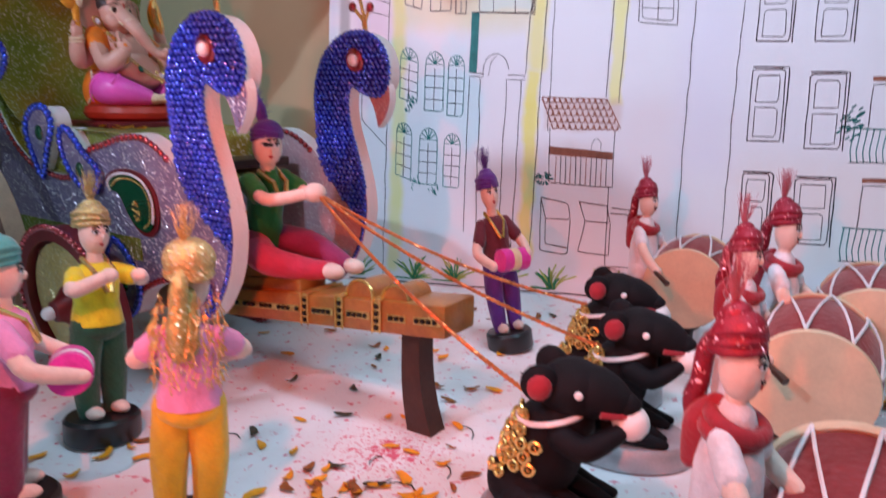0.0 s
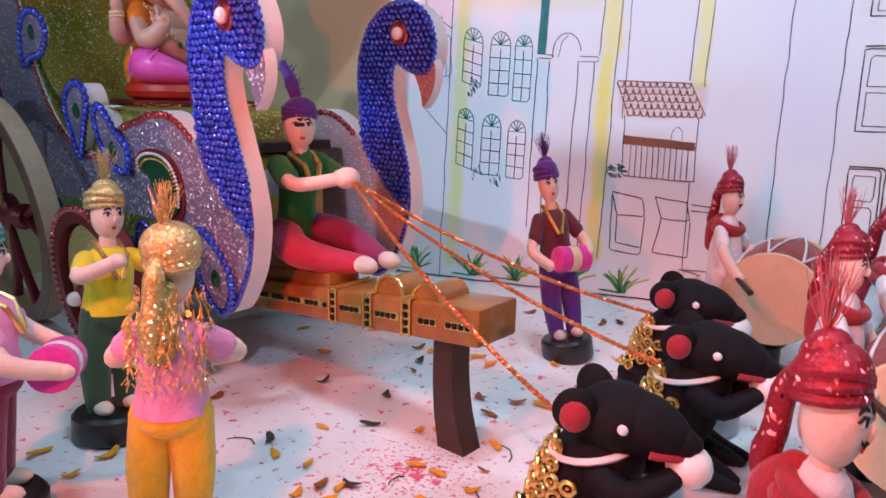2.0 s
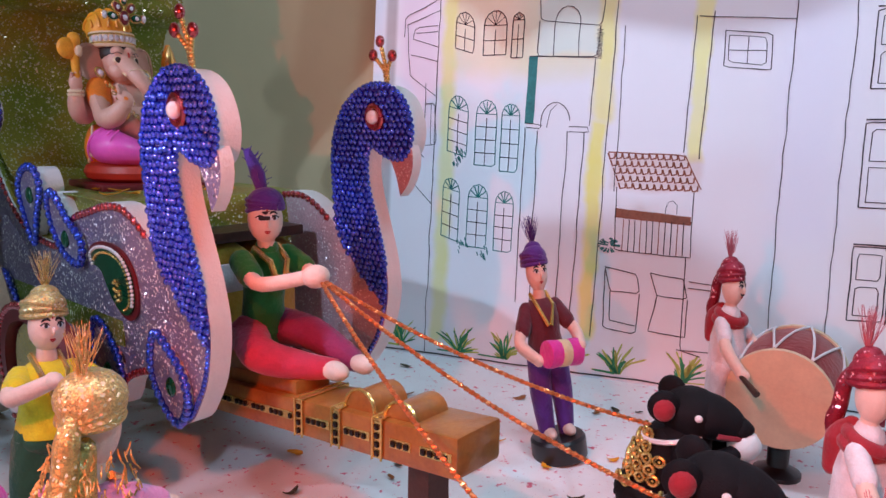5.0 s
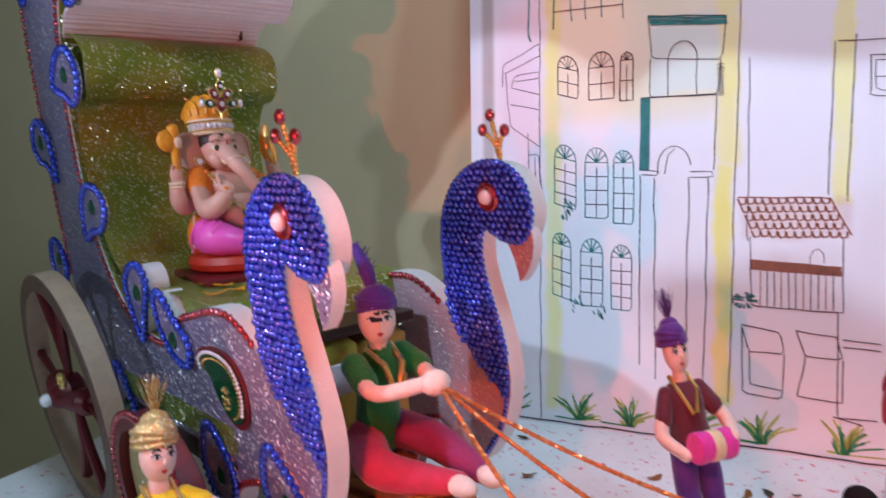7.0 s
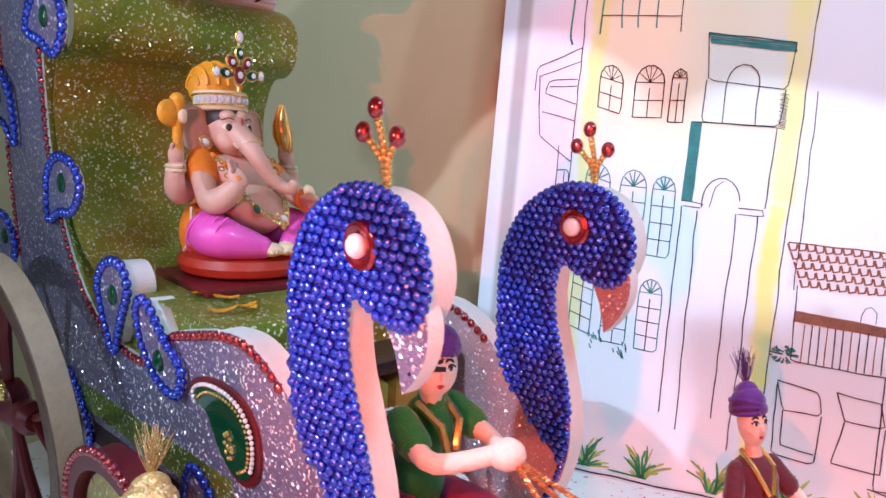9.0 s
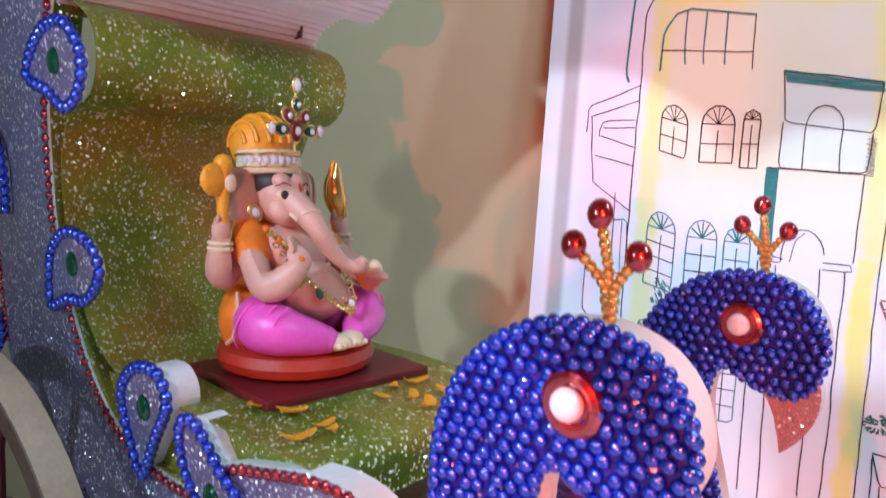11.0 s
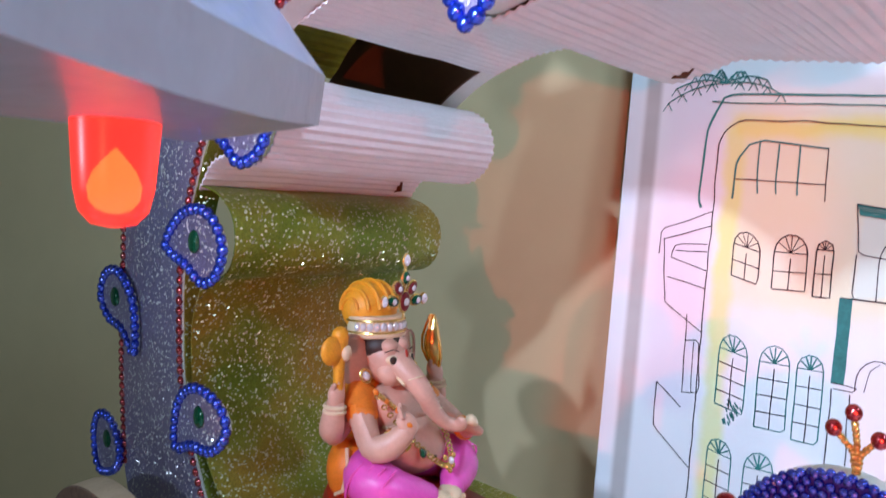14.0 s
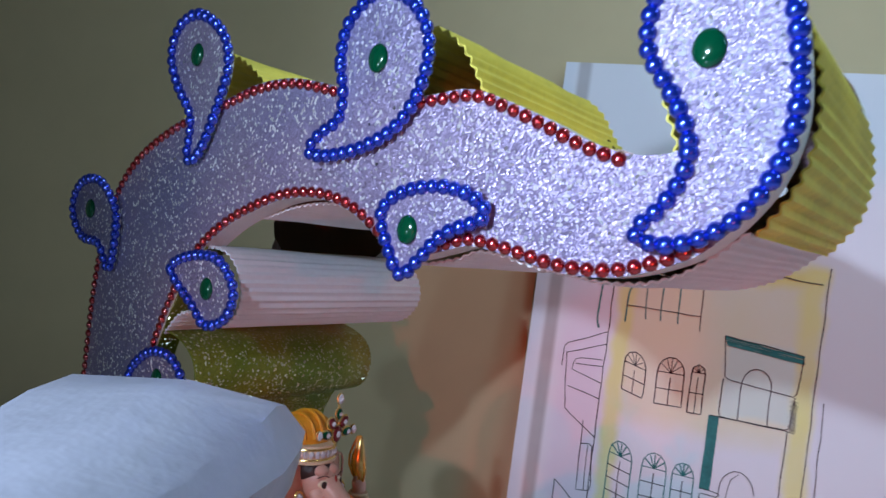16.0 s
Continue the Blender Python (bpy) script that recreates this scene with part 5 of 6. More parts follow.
def dhol(m):
    d = root("dhol_drum", m, "big red cloth-covered drum with cream skins and white lacing", "drum", "drums of the band")
    r, h, back = 0.046, 0.032, 0.070
    part("shell", lathe(bmesh.new(), [(r * 0.94, -back), (r * 1.05, -back * 0.6), (r * 1.10, -0.019), (r * 1.05, h * 0.4), (r * 0.94, h)], 32), SHELL, d, "dark red cloth shell")
    for e in (-back, h):
        part("drum_skin", lathe(bmesh.new(), [(r * 0.6, e - 0.0035), (r * 1.0, e - 0.0035), (r * 1.02, e), (r * 1.0, e + 0.0035), (r * 0.6, e + 0.004)], 32), HIDE, d, "cream drum skin")
    n = 9
    for k in range(2 * n):
        a0, a1 = math.pi * k / n, math.pi * (k + 1) / n
        z0, z1 = (h, -back) if k % 2 else (-back, h)
        pts = [Vector((r * (1.02 + 0.10 * math.sin(math.pi * t)) * math.cos(a0 + (a1 - a0) * t), r * (1.02 + 0.10 * math.sin(math.pi * t)) * math.sin(a0 + (a1 - a0) * t), z0 + (z1 - z0) * t)) for t in (0, 0.25, 0.5, 0.75, 1)]
        part("lacing", tube(bmesh.new(), pts, 0.0012, 6), CORD, d, "white lacing cord")
    return d


TULLE = cloth("rose_tulle", (0.50, 0.12, 0.16))


def band_drummer(x, y, s, heading, tip):
    m = pose(x, y, 0, 0, tip, heading) @ Matrix.Diagonal((0.82 * s, 0.80 * s, s, 1))
    doll(m, "cloth doll in white with glittering red turban and scarf", M["white_cloth"], M["white_cloth"], M["red_glitter"],
         [(-1, [(0.018, -0.036, 0.126), (0.040, -0.040, 0.108)]), (1, [(0.014, 0.034, 0.124), (0.044, 0.020, 0.112)])], feather=TULLE, scarf=M["red_scarf"], long_shirt=True, tail=True, moustache=True, group="band of drummers")
    stick = tube(bmesh.new(), [m @ Vector((0.036, -0.041, 0.109)), m @ Vector((0.066, -0.060, 0.100))], [0.0022, 0.0032], 8)
    thing("drumstick", stick, M["dark_wood"], Matrix(), "dark wooden drumstick in a doll's hand", "drumstick", "drumsticks of the band")


for x, y, s, hd, tp in ((0.258, 1.064, 1.0, -28, 0), (0.330, 0.806, 0.97, -28, 0), (0.372, 0.880, 1.03, -28, 0), (0.287, 0.536, 1.0, -25, 0)):
    band_drummer(x, y, s, hd, tp)
for x, y, z, tip in ((0.312, 1.060, 0.088, 90), (0.384, 0.790, 0.088, 92), (0.452, 0.885, 0.100, 92), (0.344, 0.530, 0.074, 104)):
    dhol(pose(x, y, z, tip, 0, -14))
    b = lathe(bmesh.new(), [(0.022, 0), (0.022, 0.004), (0.010, 0.01), (0.010, z - 0.06), (0.02, z - 0.05), (0.026, z - 0.046)], 16)
    thing("drum_stand", b, M["black_base"], pose(x, y + 0.004, 0), "small black stand that carries a drum", "stand", "drum stands")


# black mice in harness
def mouse(m, label):
    bm = bmesh.new()
    mats = [M["black_fur"], M["red_scarf"], M["foam"], M["gold"], M["pearl"], M["grey_base"]]
    lathe(bm, [(0.053, 0), (0.056, 0.003), (0.055, 0.018), (0.051, 0.0225), (0.01, 0.0235)], 32, 5, Matrix.Diagonal((1, 0.74, 1, 1)))
    lift = Matrix.Translation((0, 0, 0.005))
    start = len(bm.verts)
    ball(bm, (-0.012, 0, 0.062), (0.0275, 0.0260, 0.046), 0, (0, 12, 0), 20, 14)
    ball(bm, (-0.022, 0, 0.036), (0.0285, 0.031, 0.024), 0, u=18, v=10)
    ball(bm, (0.000, 0, 0.086), (0.0225, 0.022, 0.026), 0, (0, 20, 0), 16, 10)
    # round head with a short muzzle, red mouth line
    ball(bm, (0.006, 0, 0.1145), (0.0235, 0.0225, 0.0215), 0, (0, 8, 0), 22, 14)
    limb(bm, [(0.008, 0, 0.1150), (0.022, 0, 0.1125), (0.034, 0, 0.1085), (0.0405, 0, 0.1065)], [0.0200, 0.0190, 0.0150, 0.0105], 0, 16)
    ball(bm, (0.0470, 0, 0.108), (0.0045, 0.006, 0.005), 0)
    tube(bm, [(0.027, -0.0155, 0.1040), (0.035, -0.0125, 0.1030), (0.0415, -0.0075, 0.1015), (0.0445, 0, 0.1005), (0.0415, 0.0075, 0.1015), (0.035, 0.0125, 0.1030)], 0.0028, 8, 1)
    for y in (-1, 1):
        ball(bm, (-0.0125, 0.0195 * y, 0.1225), (0.0125, 0.0065, 0.0140), 0, (0, 0, -18 * y), 16, 10)
        ball(bm, (-0.0115, 0.0235 * y, 0.1210), (0.0084, 0.0046, 0.0100), 1, (0, 0, -18 * y), 14, 8)
        ball(bm, (0.0135, 0.0215 * y, 0.1180), (0.0030, 0.0020, 0.0032), 4)
        limb(bm, [(0.004, 0.020 * y, 0.084), (0.020, 0.022 * y, 0.079), (0.038, 0.010 * y, 0.089)], [0.0100, 0.0090, 0.0065], 0)
        limb(bm, [(-0.022, 0.021 * y, 0.032), (0.000, 0.026 * y, 0.030), (0.018, 0.026 * y, 0.0245), (0.034, 0.025 * y, 0.0215)], [0.0150, 0.0105, 0.0070, 0.0042], 0)
        limb(bm, [(-0.010, 0.012 * y, 0.034), (0.018, 0.013 * y, 0.026), (0.032, 0.014 * y, 0.0215)], [0.0130, 0.0075, 0.0040], 0)
    ball(bm, (0.0450, 0, 0.0940), (0.0125, 0.0125, 0.0130), 2)
    limb(bm, [(-0.048, 0.006, 0.024), (-0.044, 0.022, 0.021), (-0.020, 0.034, 0.0205)], [0.0045, 0.004, 0.002], 0)
    # harness: a lozenge of gold rings over the back and flank
    for r, (lo, hi) in enumerate(((2, 4), (1, 4), (0, 4), (0, 4), (0, 3), (1, 2))):
        for k in range(lo, hi + 1):
            a = radians(-84 + 21 * k + (10.5 if r % 2 else 0))
            z = 0.094 - 0.0086 * r
            rad = 0.0290 * math.sqrt(max(0.1, 1 - ((z - 0.062) / 0.049) ** 2)) + 0.0012
            cx = -0.012 + (z - 0.062) * 0.21
            if z < 0.058:
                rad, cx = max(rad, 0.0310 * math.sqrt(max(0.1, 1 - ((z - 0.036) / 0.0255) ** 2))), cx - 0.005
            c = Vector((cx - rad * math.cos(a), rad * 0.95 * math.sin(a), z))
            mm = Matrix.Translation(c) @ Matrix.Rotation(-a, 4, "Z") @ pose(0, 0, 0, 0, -82, 0)
            ring = [mm @ Vector((0.0040 * math.cos(q), 0.0040 * math.sin(q), 0)) for q in (2 * math.pi * j / 10 for j in range(11))]
            tube(bm, ring, 0.0016, 6, 3, False)
            ball(bm, c, 0.0014, 3, u=6, v=4)
    ring = [(-0.006 + 0.0235 * math.cos(q), 0.0245 * math.sin(q), 0.094 + 0.006 * math.cos(q)) for q in (2 * math.pi * j / 22 for j in range(23))]
    tube(bm, ring, 0.0022, 6, 4, False)
    bm.verts.ensure_lookup_table()
    for v in bm.verts[start:]:
        v.co = lift @ v.co
    return thing("mouse_figurine", bm, mats, m @ Matrix.Diagonal((1, 1, 0.92, 1)), label, "figurine", "mice drawing the chariot")


mouse(pose(0.200, 0.657, 0, 0, 0, -6), "black mouse figurine with gold ring harness on a silver base")
mouse(pose(0.245, 0.791, 0, 0, 0, -8), "black mouse figurine with gold ring harness on a silver base")
mouse(pose(0.226, 0.908, 0, 0, 0, -6), "black mouse figurine with gold ring harness on a silver base")

# seated driver, in the chariot's axes
bm = bmesh.new()
mats = [M["skin"], M["green_felt"], M["crimson_cloth"], M["violet_cloth"], M["gold"], BROW, M["white_cloth"], LIP, cloth("shaded_crimson_cloth", (0.24, 0.012, 0.10))]
limb(bm, [(-0.052, 0.098, 0.150), (-0.050, 0.098, 0.178), (-0.044, 0.096, 0.205), (-0.040, 0.095, 0.222)], [0.0195, 0.0175, 0.0190, 0.010], 1, 16)
limb(bm, [(-0.040, 0.094, 0.220), (-0.036, 0.092, 0.236)], [0.0075, 0.0075], 0)
ball(bm, (-0.034, 0.090, 0.2475), (0.0148, 0.0142, 0.0190), 0, u=18, v=12)
face_marks(bm, (-0.034, 0.090, 0.2475), (5, 6, 7, 0), (0.0148, 0.0142, 0.0190), turn=-28)
ball(bm, (-0.037, 0.0925, 0.2605), (0.0160, 0.0155, 0.0135), 3, (0, -12, 0), 16, 10)
for k in range(3):
    ring = [(-0.037 + 0.0148 * math.cos(a), 0.0925 + 0.0143 * math.sin(a), 0.2555 + 0.0032 * k + 0.002 * math.cos(a + k)) for a in (2 * math.pi * j / 18 for j in range(19))]
    tube(bm, ring, 0.0022, 6, 3, False)
limb(bm, [(-0.040, 0.092, 0.268), (-0.043, 0.090, 0.284), (-0.052, 0.087, 0.302)], [0.0040, 0.0062, 0.0035], 3)
for k in range(60):
    q = random.uniform(0, 1)
    p = Vector((-0.040 - 0.013 * q, 0.092 - 0.005 * q, 0.272 + 0.030 * q))
    tube(bm, [p, p + Vector((random.uniform(-0.008, 0.008), random.uniform(-0.008, 0.008), random.uniform(0.004, 0.012)))], [0.0007, 0.0003], 4, 3)
limb(bm, [(-0.052, 0.084, 0.148), (-0.016, 0.070, 0.140), (0.012, 0.094, 0.131), (0.030, 0.108, 0.130)], [0.017, 0.0150, 0.0115, 0.008], 2, 12)
# far leg: the crimson trousers with their shade put into a darker berry colour
limb(bm, [(-0.052, 0.112, 0.150), (-0.012, 0.120, 0.148), (0.022, 0.128, 0.134), (0.034, 0.128, 0.131)], [0.017, 0.0150, 0.0115, 0.008], 8, 12)
ball(bm, (0.036, 0.104, 0.130), (0.014, 0.009, 0.008), 0)
ball(bm, (0.044, 0.126, 0.132), (0.013, 0.008, 0.008), 0)
for y, ym in ((0.072, 0.070), (0.118, 0.124)):
    limb(bm, [(-0.042, y, 0.213), (-0.028, ym, 0.204)], [0.0105, 0.0105], 1)
    limb(bm, [(-0.032, ym, 0.206), (-0.008, ym * 0.96, 0.200), (0.016, 0.098, 0.206)], [0.0066, 0.0062, 0.0058], 0)
ball(bm, (0.019, 0.099, 0.206), (0.011, 0.012, 0.0095), 0)
for y in (0.082, 0.106):
    tube(bm, [(-0.040, y, 0.224), (-0.022, y + (0.094 - y) * 0.3, 0.214), (-0.0195, 0.094 + (y - 0.094) * 0.3, 0.196)], 0.0026, 6, 4)
box(bm, (-0.080, 0.070, 0.180), (-0.0765, 0.100, 0.205), 6)
thing("driver_doll", bm, mats, CH, "seated cloth doll in green shirt and crimson trousers holding reins", "doll")

# reins: twisted copper cord from the driver's hands to each mouse
COPPER = material("copper_cord", (0.72, 0.26, 0.10), 0.28, 0.75, 0.25, 300)
hand = CH @ Vector((0.022, 0.099, 0.206))
for end in ((0.182, 0.665, 0.094), (0.220, 0.786, 0.095), (0.202, 0.898, 0.098)):
    end = Vector(end)
    rein = root("rein", Matrix.Translation(hand), "twisted copper-coloured cord from driver to mouse", "cord", "reins of the chariot")
    d = end - hand
    n = 190
    side = d.cross(Vector((0, 0, 1))).normalized()
    up = side.cross(d).normalized()
    for s in (0, math.pi):
        pts = []
        for k in range(n + 1):
            t = k / n
            sag = -0.012 * 4 * t * (1 - t)
            a = 2 * math.pi * t * d.length / 0.0046 + s
            pts.append(d * t + Vector((0, 0, sag)) + (side * math.cos(a) + up * math.sin(a)) * 0.0010)
        part("strand", tube(bmesh.new(), pts, 0.0012, 5), COPPER, rein)

# ---------------------------------------------------------------- the idol on its board
ID = CH @ pose(-0.2775, 0.109, 0.2650, 0, 0, 1) @ Matrix.Scale(0.995, 4)
board = thing("idol_board", box(bmesh.new(), (-0.052, -0.066, 0), (0.052, 0.066, 0.007), bevel=0.0015), M["maroon"], CH @ pose(-0.268, 0.114, 0.2585, 0, 0, -6), "maroon wooden board lying on the glitter seat", "board")
PINK = material("pale_pink_clay", (0.66, 0.38, 0.29), 0.42, 0, 0.1, 60, 0.05, 200, coat=0.25)
ORANGE = material("orange_paint", (0.80, 0.22, 0.02), 0.4, 0, 0.2, 80, coat=0.2)
SAFFRON = material("saffron_paint", (0.78, 0.34, 0.02), 0.5, 0, 0.2, 120, 0.3, 300)
RED = material("red_cushion_paint", (0.42, 0.03, 0.012), 0.45, 0, 0.25, 60)
MAG = material("magenta_paint", (0.80, 0.10, 0.50), 0.38, 0, 0.12, 60, coat=0.2)
CREAM = material("cream_paint", (0.76, 0.60, 0.40), 0.5, 0, 0.1, 60)
HAIR = material("dark_brown_paint", (0.03, 0.012, 0.008), 0.5)
GEMS = material("clear_gem", (0.80, 0.80, 0.86), 0.08, 0.3, 0.1, 200, coat=0.6)
bm = bmesh.new()
mats = [PINK, ORANGE, SAFFRON, RED, MAG, CREAM, HAIR, M["gold"], GEMS, M["maroon"], M["green_gem"]]
# oval cushion with a stitched seam
lathe(bm, [(0.020, 0.0), (0.046, 0.0005), (0.0535, 0.004), (0.0560, 0.010), (0.0535, 0.0165), (0.046, 0.0200), (0.010, 0.0215)], 36, 3, Matrix.Diagonal((0.96, 1.0, 1, 1)))
for y in (-1, 1):
    # crossed legs in pleated cloth, feet
    limb(bm, [(-0.010, 0.018 * y, 0.036), (0.012, 0.040 * y, 0.037), (0.030, 0.036 * y, 0.034), (0.044, 0.014 * y, 0.028)], [0.0175, 0.0185, 0.0160, 0.0095], 4, 16)
    for k in range(4):
        tube(bm, [(0.010 + 0.008 * k + 0.006 * math.sin(q), (0.044 - 0.003 * k) * y + 0.0155 * math.cos(q) * y, 0.036 + 0.0178 * math.sin(q)) for q in np.linspace(-0.9, 1.2, 7)], 0.0009, 5, 4)
    ball(bm, (0.047, 0.008 * y, 0.0262), (0.0120, 0.0085, 0.0060), 5, (0, 0, -35 * y), 14, 8)
    for k in range(4):
        ball(bm, (0.0555, (0.001 + 0.0036 * k) * y, 0.0250), (0.0028, 0.0019, 0.0022), 5, u=8, v=6)
    # orange cloth over the hips with a pale hem
    ball(bm, (-0.018, 0.034 * y, 0.034), (0.020, 0.015, 0.024), 1, (0, 0, 14 * y), 16, 10)
    tube(bm, [(-0.006, 0.045 * y, 0.056), (0.000, 0.0500 * y, 0.042), (-0.004, 0.0505 * y, 0.026), (-0.014, 0.0485 * y, 0.020)], 0.0015, 6, 5)
    # ears with ringed earrings
    ball(bm, (-0.001, 0.0270 * y, 0.1190), (0.0034, 0.0150, 0.0190), 0, (0, 0, 26 * y), 18, 12)
    tube(bm, [(-0.002 + 0.0040 * math.sin(q), (0.0275 + 0.0118 * math.cos(q)) * y, 0.1190 + 0.0165 * math.sin(q)) for q in np.linspace(-1.7, 1.9, 12)], 0.0012, 5, 0)
    tube(bm, [(0.0085, (0.0240 + 0.0046 * math.cos(q)) * y, 0.1090 + 0.0050 * math.sin(q)) for q in np.linspace(0, 6.28, 13)], 0.0010, 5, 7, False)
    ball(bm, (0.0095, 0.0240 * y, 0.1090), (0.0026, 0.0030, 0.0032), 8, u=10, v=8)
    # eyes and brows
    ball(bm, (0.0243, 0.0092 * y, 0.1215), (0.0017, 0.0050, 0.0034), 5, (0, 0, 30 * y), 12, 8)
    ball(bm, (0.0254, 0.0094 * y, 0.1214), (0.0013, 0.0029, 0.0031), 6, (0, 0, 30 * y), 10, 8)
    tube(bm, [(0.0262, 0.0050 * y, 0.1275), (0.0250, 0.0095 * y, 0.1292), (0.0210, 0.0138 * y, 0.1268)], 0.0004, 5, 6)
    limb(bm, [(0.0270, 0.0085 * y, 0.1085), (0.0325, 0.0105 * y, 0.1060)], [0.0022, 0.0012], 5)
    # short sleeves with pale hems
    limb(bm, [(-0.002, 0.024 * y, 0.093), (0.006, 0.0345 * y, 0.082)], [0.0125, 0.0125], 1, 14)
    tube(bm, [(0.0085 + 0.0085 * math.cos(q), 0.0370 * y + 0.0095 * math.cos(q + 1.2) * y, 0.0775 + 0.0085 * math.sin(q)) for q in np.linspace(0, 6.28, 15)], 0.0012, 5, 5, False)
    # raised back arms with bracelets
    limb(bm, [(-0.012, 0.026 * y, 0.086), (-0.016, 0.048 * y, 0.068), (-0.009, 0.0575 * y, 0.076), (-0.006, 0.0590 * y, 0.090)], [0.0105, 0.0112, 0.0098, 0.0072], 0, 14)
    for dz in (0.0, 0.0035):
        tube(bm, [(-0.006 + 0.0080 * math.cos(q), 0.0588 * y + 0.0080 * math.sin(q), 0.0860 + dz) for q in np.linspace(0, 6.28, 15)], 0.0015, 6, 5, False)
    ball(bm, (-0.004, 0.0595 * y, 0.0980), (0.0052, 0.0080, 0.0092), 0, u=14, v=10)
    for k in range(4):
        limb(bm, [(-0.003, (0.0545 + 0.0034 * k) * y, 0.1030), (-0.001, (0.0540 + 0.0038 * k) * y, 0.1085 - 0.0012 * abs(k - 1))], [0.0021, 0.0016], 0, 6)
# body
ball(bm, (0.012, 0, 0.0560), (0.0265, 0.0285, 0.0230), 0, u=24, v=16)
ball(bm, (0.002, 0, 0.0800), (0.0225, 0.0270, 0.0220), 0, u=22, v=14)
ball(bm, (-0.0035, 0, 0.0840), (0.0235, 0.0285, 0.0190), 1, (0, 10, 0), 22, 14)
tube(bm, [(0.0165 + 0.0035 * math.cos(2 * q), 0.0270 * math.sin(q), 0.0740 - 0.004 * math.cos(q)) for q in np.linspace(-1.1, 1.1, 11)], 0.0013, 6, 5)
limb(bm, [(-0.020, 0.0, 0.098), (-0.028, 0, 0.070), (-0.032, 0, 0.036)], [0.018, 0.025, 0.028], 1, 14)
ball(bm, (0.0385, 0.0, 0.0520), (0.0008, 0.0014, 0.0014), 6, u=8, v=6)
# front arms: one lifted in blessing, one held out with a sweet
limb(bm, [(0.008, -0.036, 0.080), (0.020, -0.0435, 0.0640), (0.032, -0.0370, 0.0660), (0.041, -0.0270, 0.0760)], [0.0108, 0.0104, 0.0090, 0.0068], 0, 14)
ball(bm, (0.0435, -0.0250, 0.0830), (0.0040, 0.0075, 0.0085), 0, (0, -12, -30), 14, 10)
for k in range(4):
    limb(bm, [(0.0445 - 0.0018 * k, -0.0295 + 0.0032 * k, 0.0890), (0.0440 - 0.0018 * k, -0.0295 + 0.0034 * k, 0.0965 - 0.0014 * abs(k - 1))], [0.0021, 0.0015], 0, 6)
ball(bm, (0.0470, -0.0262, 0.0830), (0.0008, 0.0022, 0.0022), 1, (0, 0, -30), 8, 6)
tube(bm, [(0.0365 + 0.0070 * math.cos(q), -0.0315 + 0.0052 * math.cos(q), 0.0705 + 0.0072 * math.sin(q)) for q in np.linspace(0, 6.28, 15)], 0.0014, 6, 7, False)
limb(bm, [(0.008, 0.036, 0.080), (0.019, 0.0445, 0.0660), (0.029, 0.0440, 0.0625), (0.038, 0.0400, 0.0640)], [0.0108, 0.0102, 0.0085, 0.0064], 0, 14)
tube(bm, [(0.0330 + 0.0015 * math.cos(q), 0.0420 + 0.0082 * math.cos(q), 0.0632 + 0.0078 * math.sin(q)) for q in np.linspace(0, 6.28, 15)], 0.0022, 6, 1, False)
ball(bm, (0.0440, 0.0390, 0.0660), (0.0100, 0.0068, 0.0046), 0, u=14, v=8)
ball(bm, (0.0455, 0.0390, 0.0725), (0.0048, 0.0048, 0.0054), 5, u=12, v=8)
# head, brow bulges, cheeks and trunk
ball(bm, (0.0070, 0, 0.1175), (0.0190, 0.0175, 0.0205), 0, u=24, v=16)
for y in (-1, 1):
    ball(bm, (0.0160, 0.0055 * y, 0.1300), (0.0072, 0.0070, 0.0055), 0, u=16, v=10)
    ball(bm, (0.0165, 0.0085 * y, 0.1100), (0.0092, 0.0090, 0.0088), 0, u=16, v=10)
limb(bm, [(0.0210, 0, 0.1165), (0.0320, 0.0, 0.1085), (0.0395, 0.0010, 0.0980), (0.0415, 0.0050, 0.0860), (0.0440, 0.0120, 0.0770), (0.0505, 0.0180, 0.0750), (0.0550, 0.0185, 0.0790)], [0.0112, 0.0096, 0.0080, 0.0067, 0.0058, 0.0050, 0.0038], 0, 16)
for k in range(6):
    q = k / 6
    c = Vector((0.0330, 0.0, 0.1080)).lerp(Vector((0.0425, 0.0070, 0.0820)), q)
    w = 0.0094 - 0.0030 * q
    tube(bm, [c + Vector((w * 0.95 * math.cos(a), w * 1.0 * math.sin(a), w * 0.45 * math.cos(a))) for a in np.linspace(-1.2, 1.2, 9)], 0.0005, 5, 5)
ball(bm, (0.0292, 0, 0.1265), (0.0008, 0.0013, 0.0030), 3, (0, -18, 0), 8, 6)
# hair, jewelled band, wound orange head-dress and crown spray
ball(bm, (0.0020, 0, 0.1270), (0.0196, 0.0186, 0.0150), 6, u=22, v=12)
lathe(bm, [(0.0190, 0.1335), (0.0222, 0.1345), (0.0226, 0.1365), (0.0212, 0.1380), (0.0208, 0.1470), (0.0218, 0.1480), (0.0216, 0.1495), (0.0180, 0.1500)], 30, 5, pose(0.0055, 0, 0, 0, -4, 0))
for j in range(-6, 7):
    q = j * 0.235
    c = pose(0.0055, 0, 0, 0, -4, 0) @ Vector((0.0214 * math.cos(q), 0.0214 * math.sin(q), 0.1425))
    ball(bm, c, (0.0018, 0.0024, 0.0032), 8, (0, 0, math.degrees(q)), 8, 6)
for z in (0.1382, 0.1468):
    tube(bm, [pose(0.0055, 0, 0, 0, -4, 0) @ Vector((0.0216 * math.cos(q), 0.0216 * math.sin(q), z)) for q in np.linspace(0, 6.28, 31)], 0.0009, 5, 7, False)
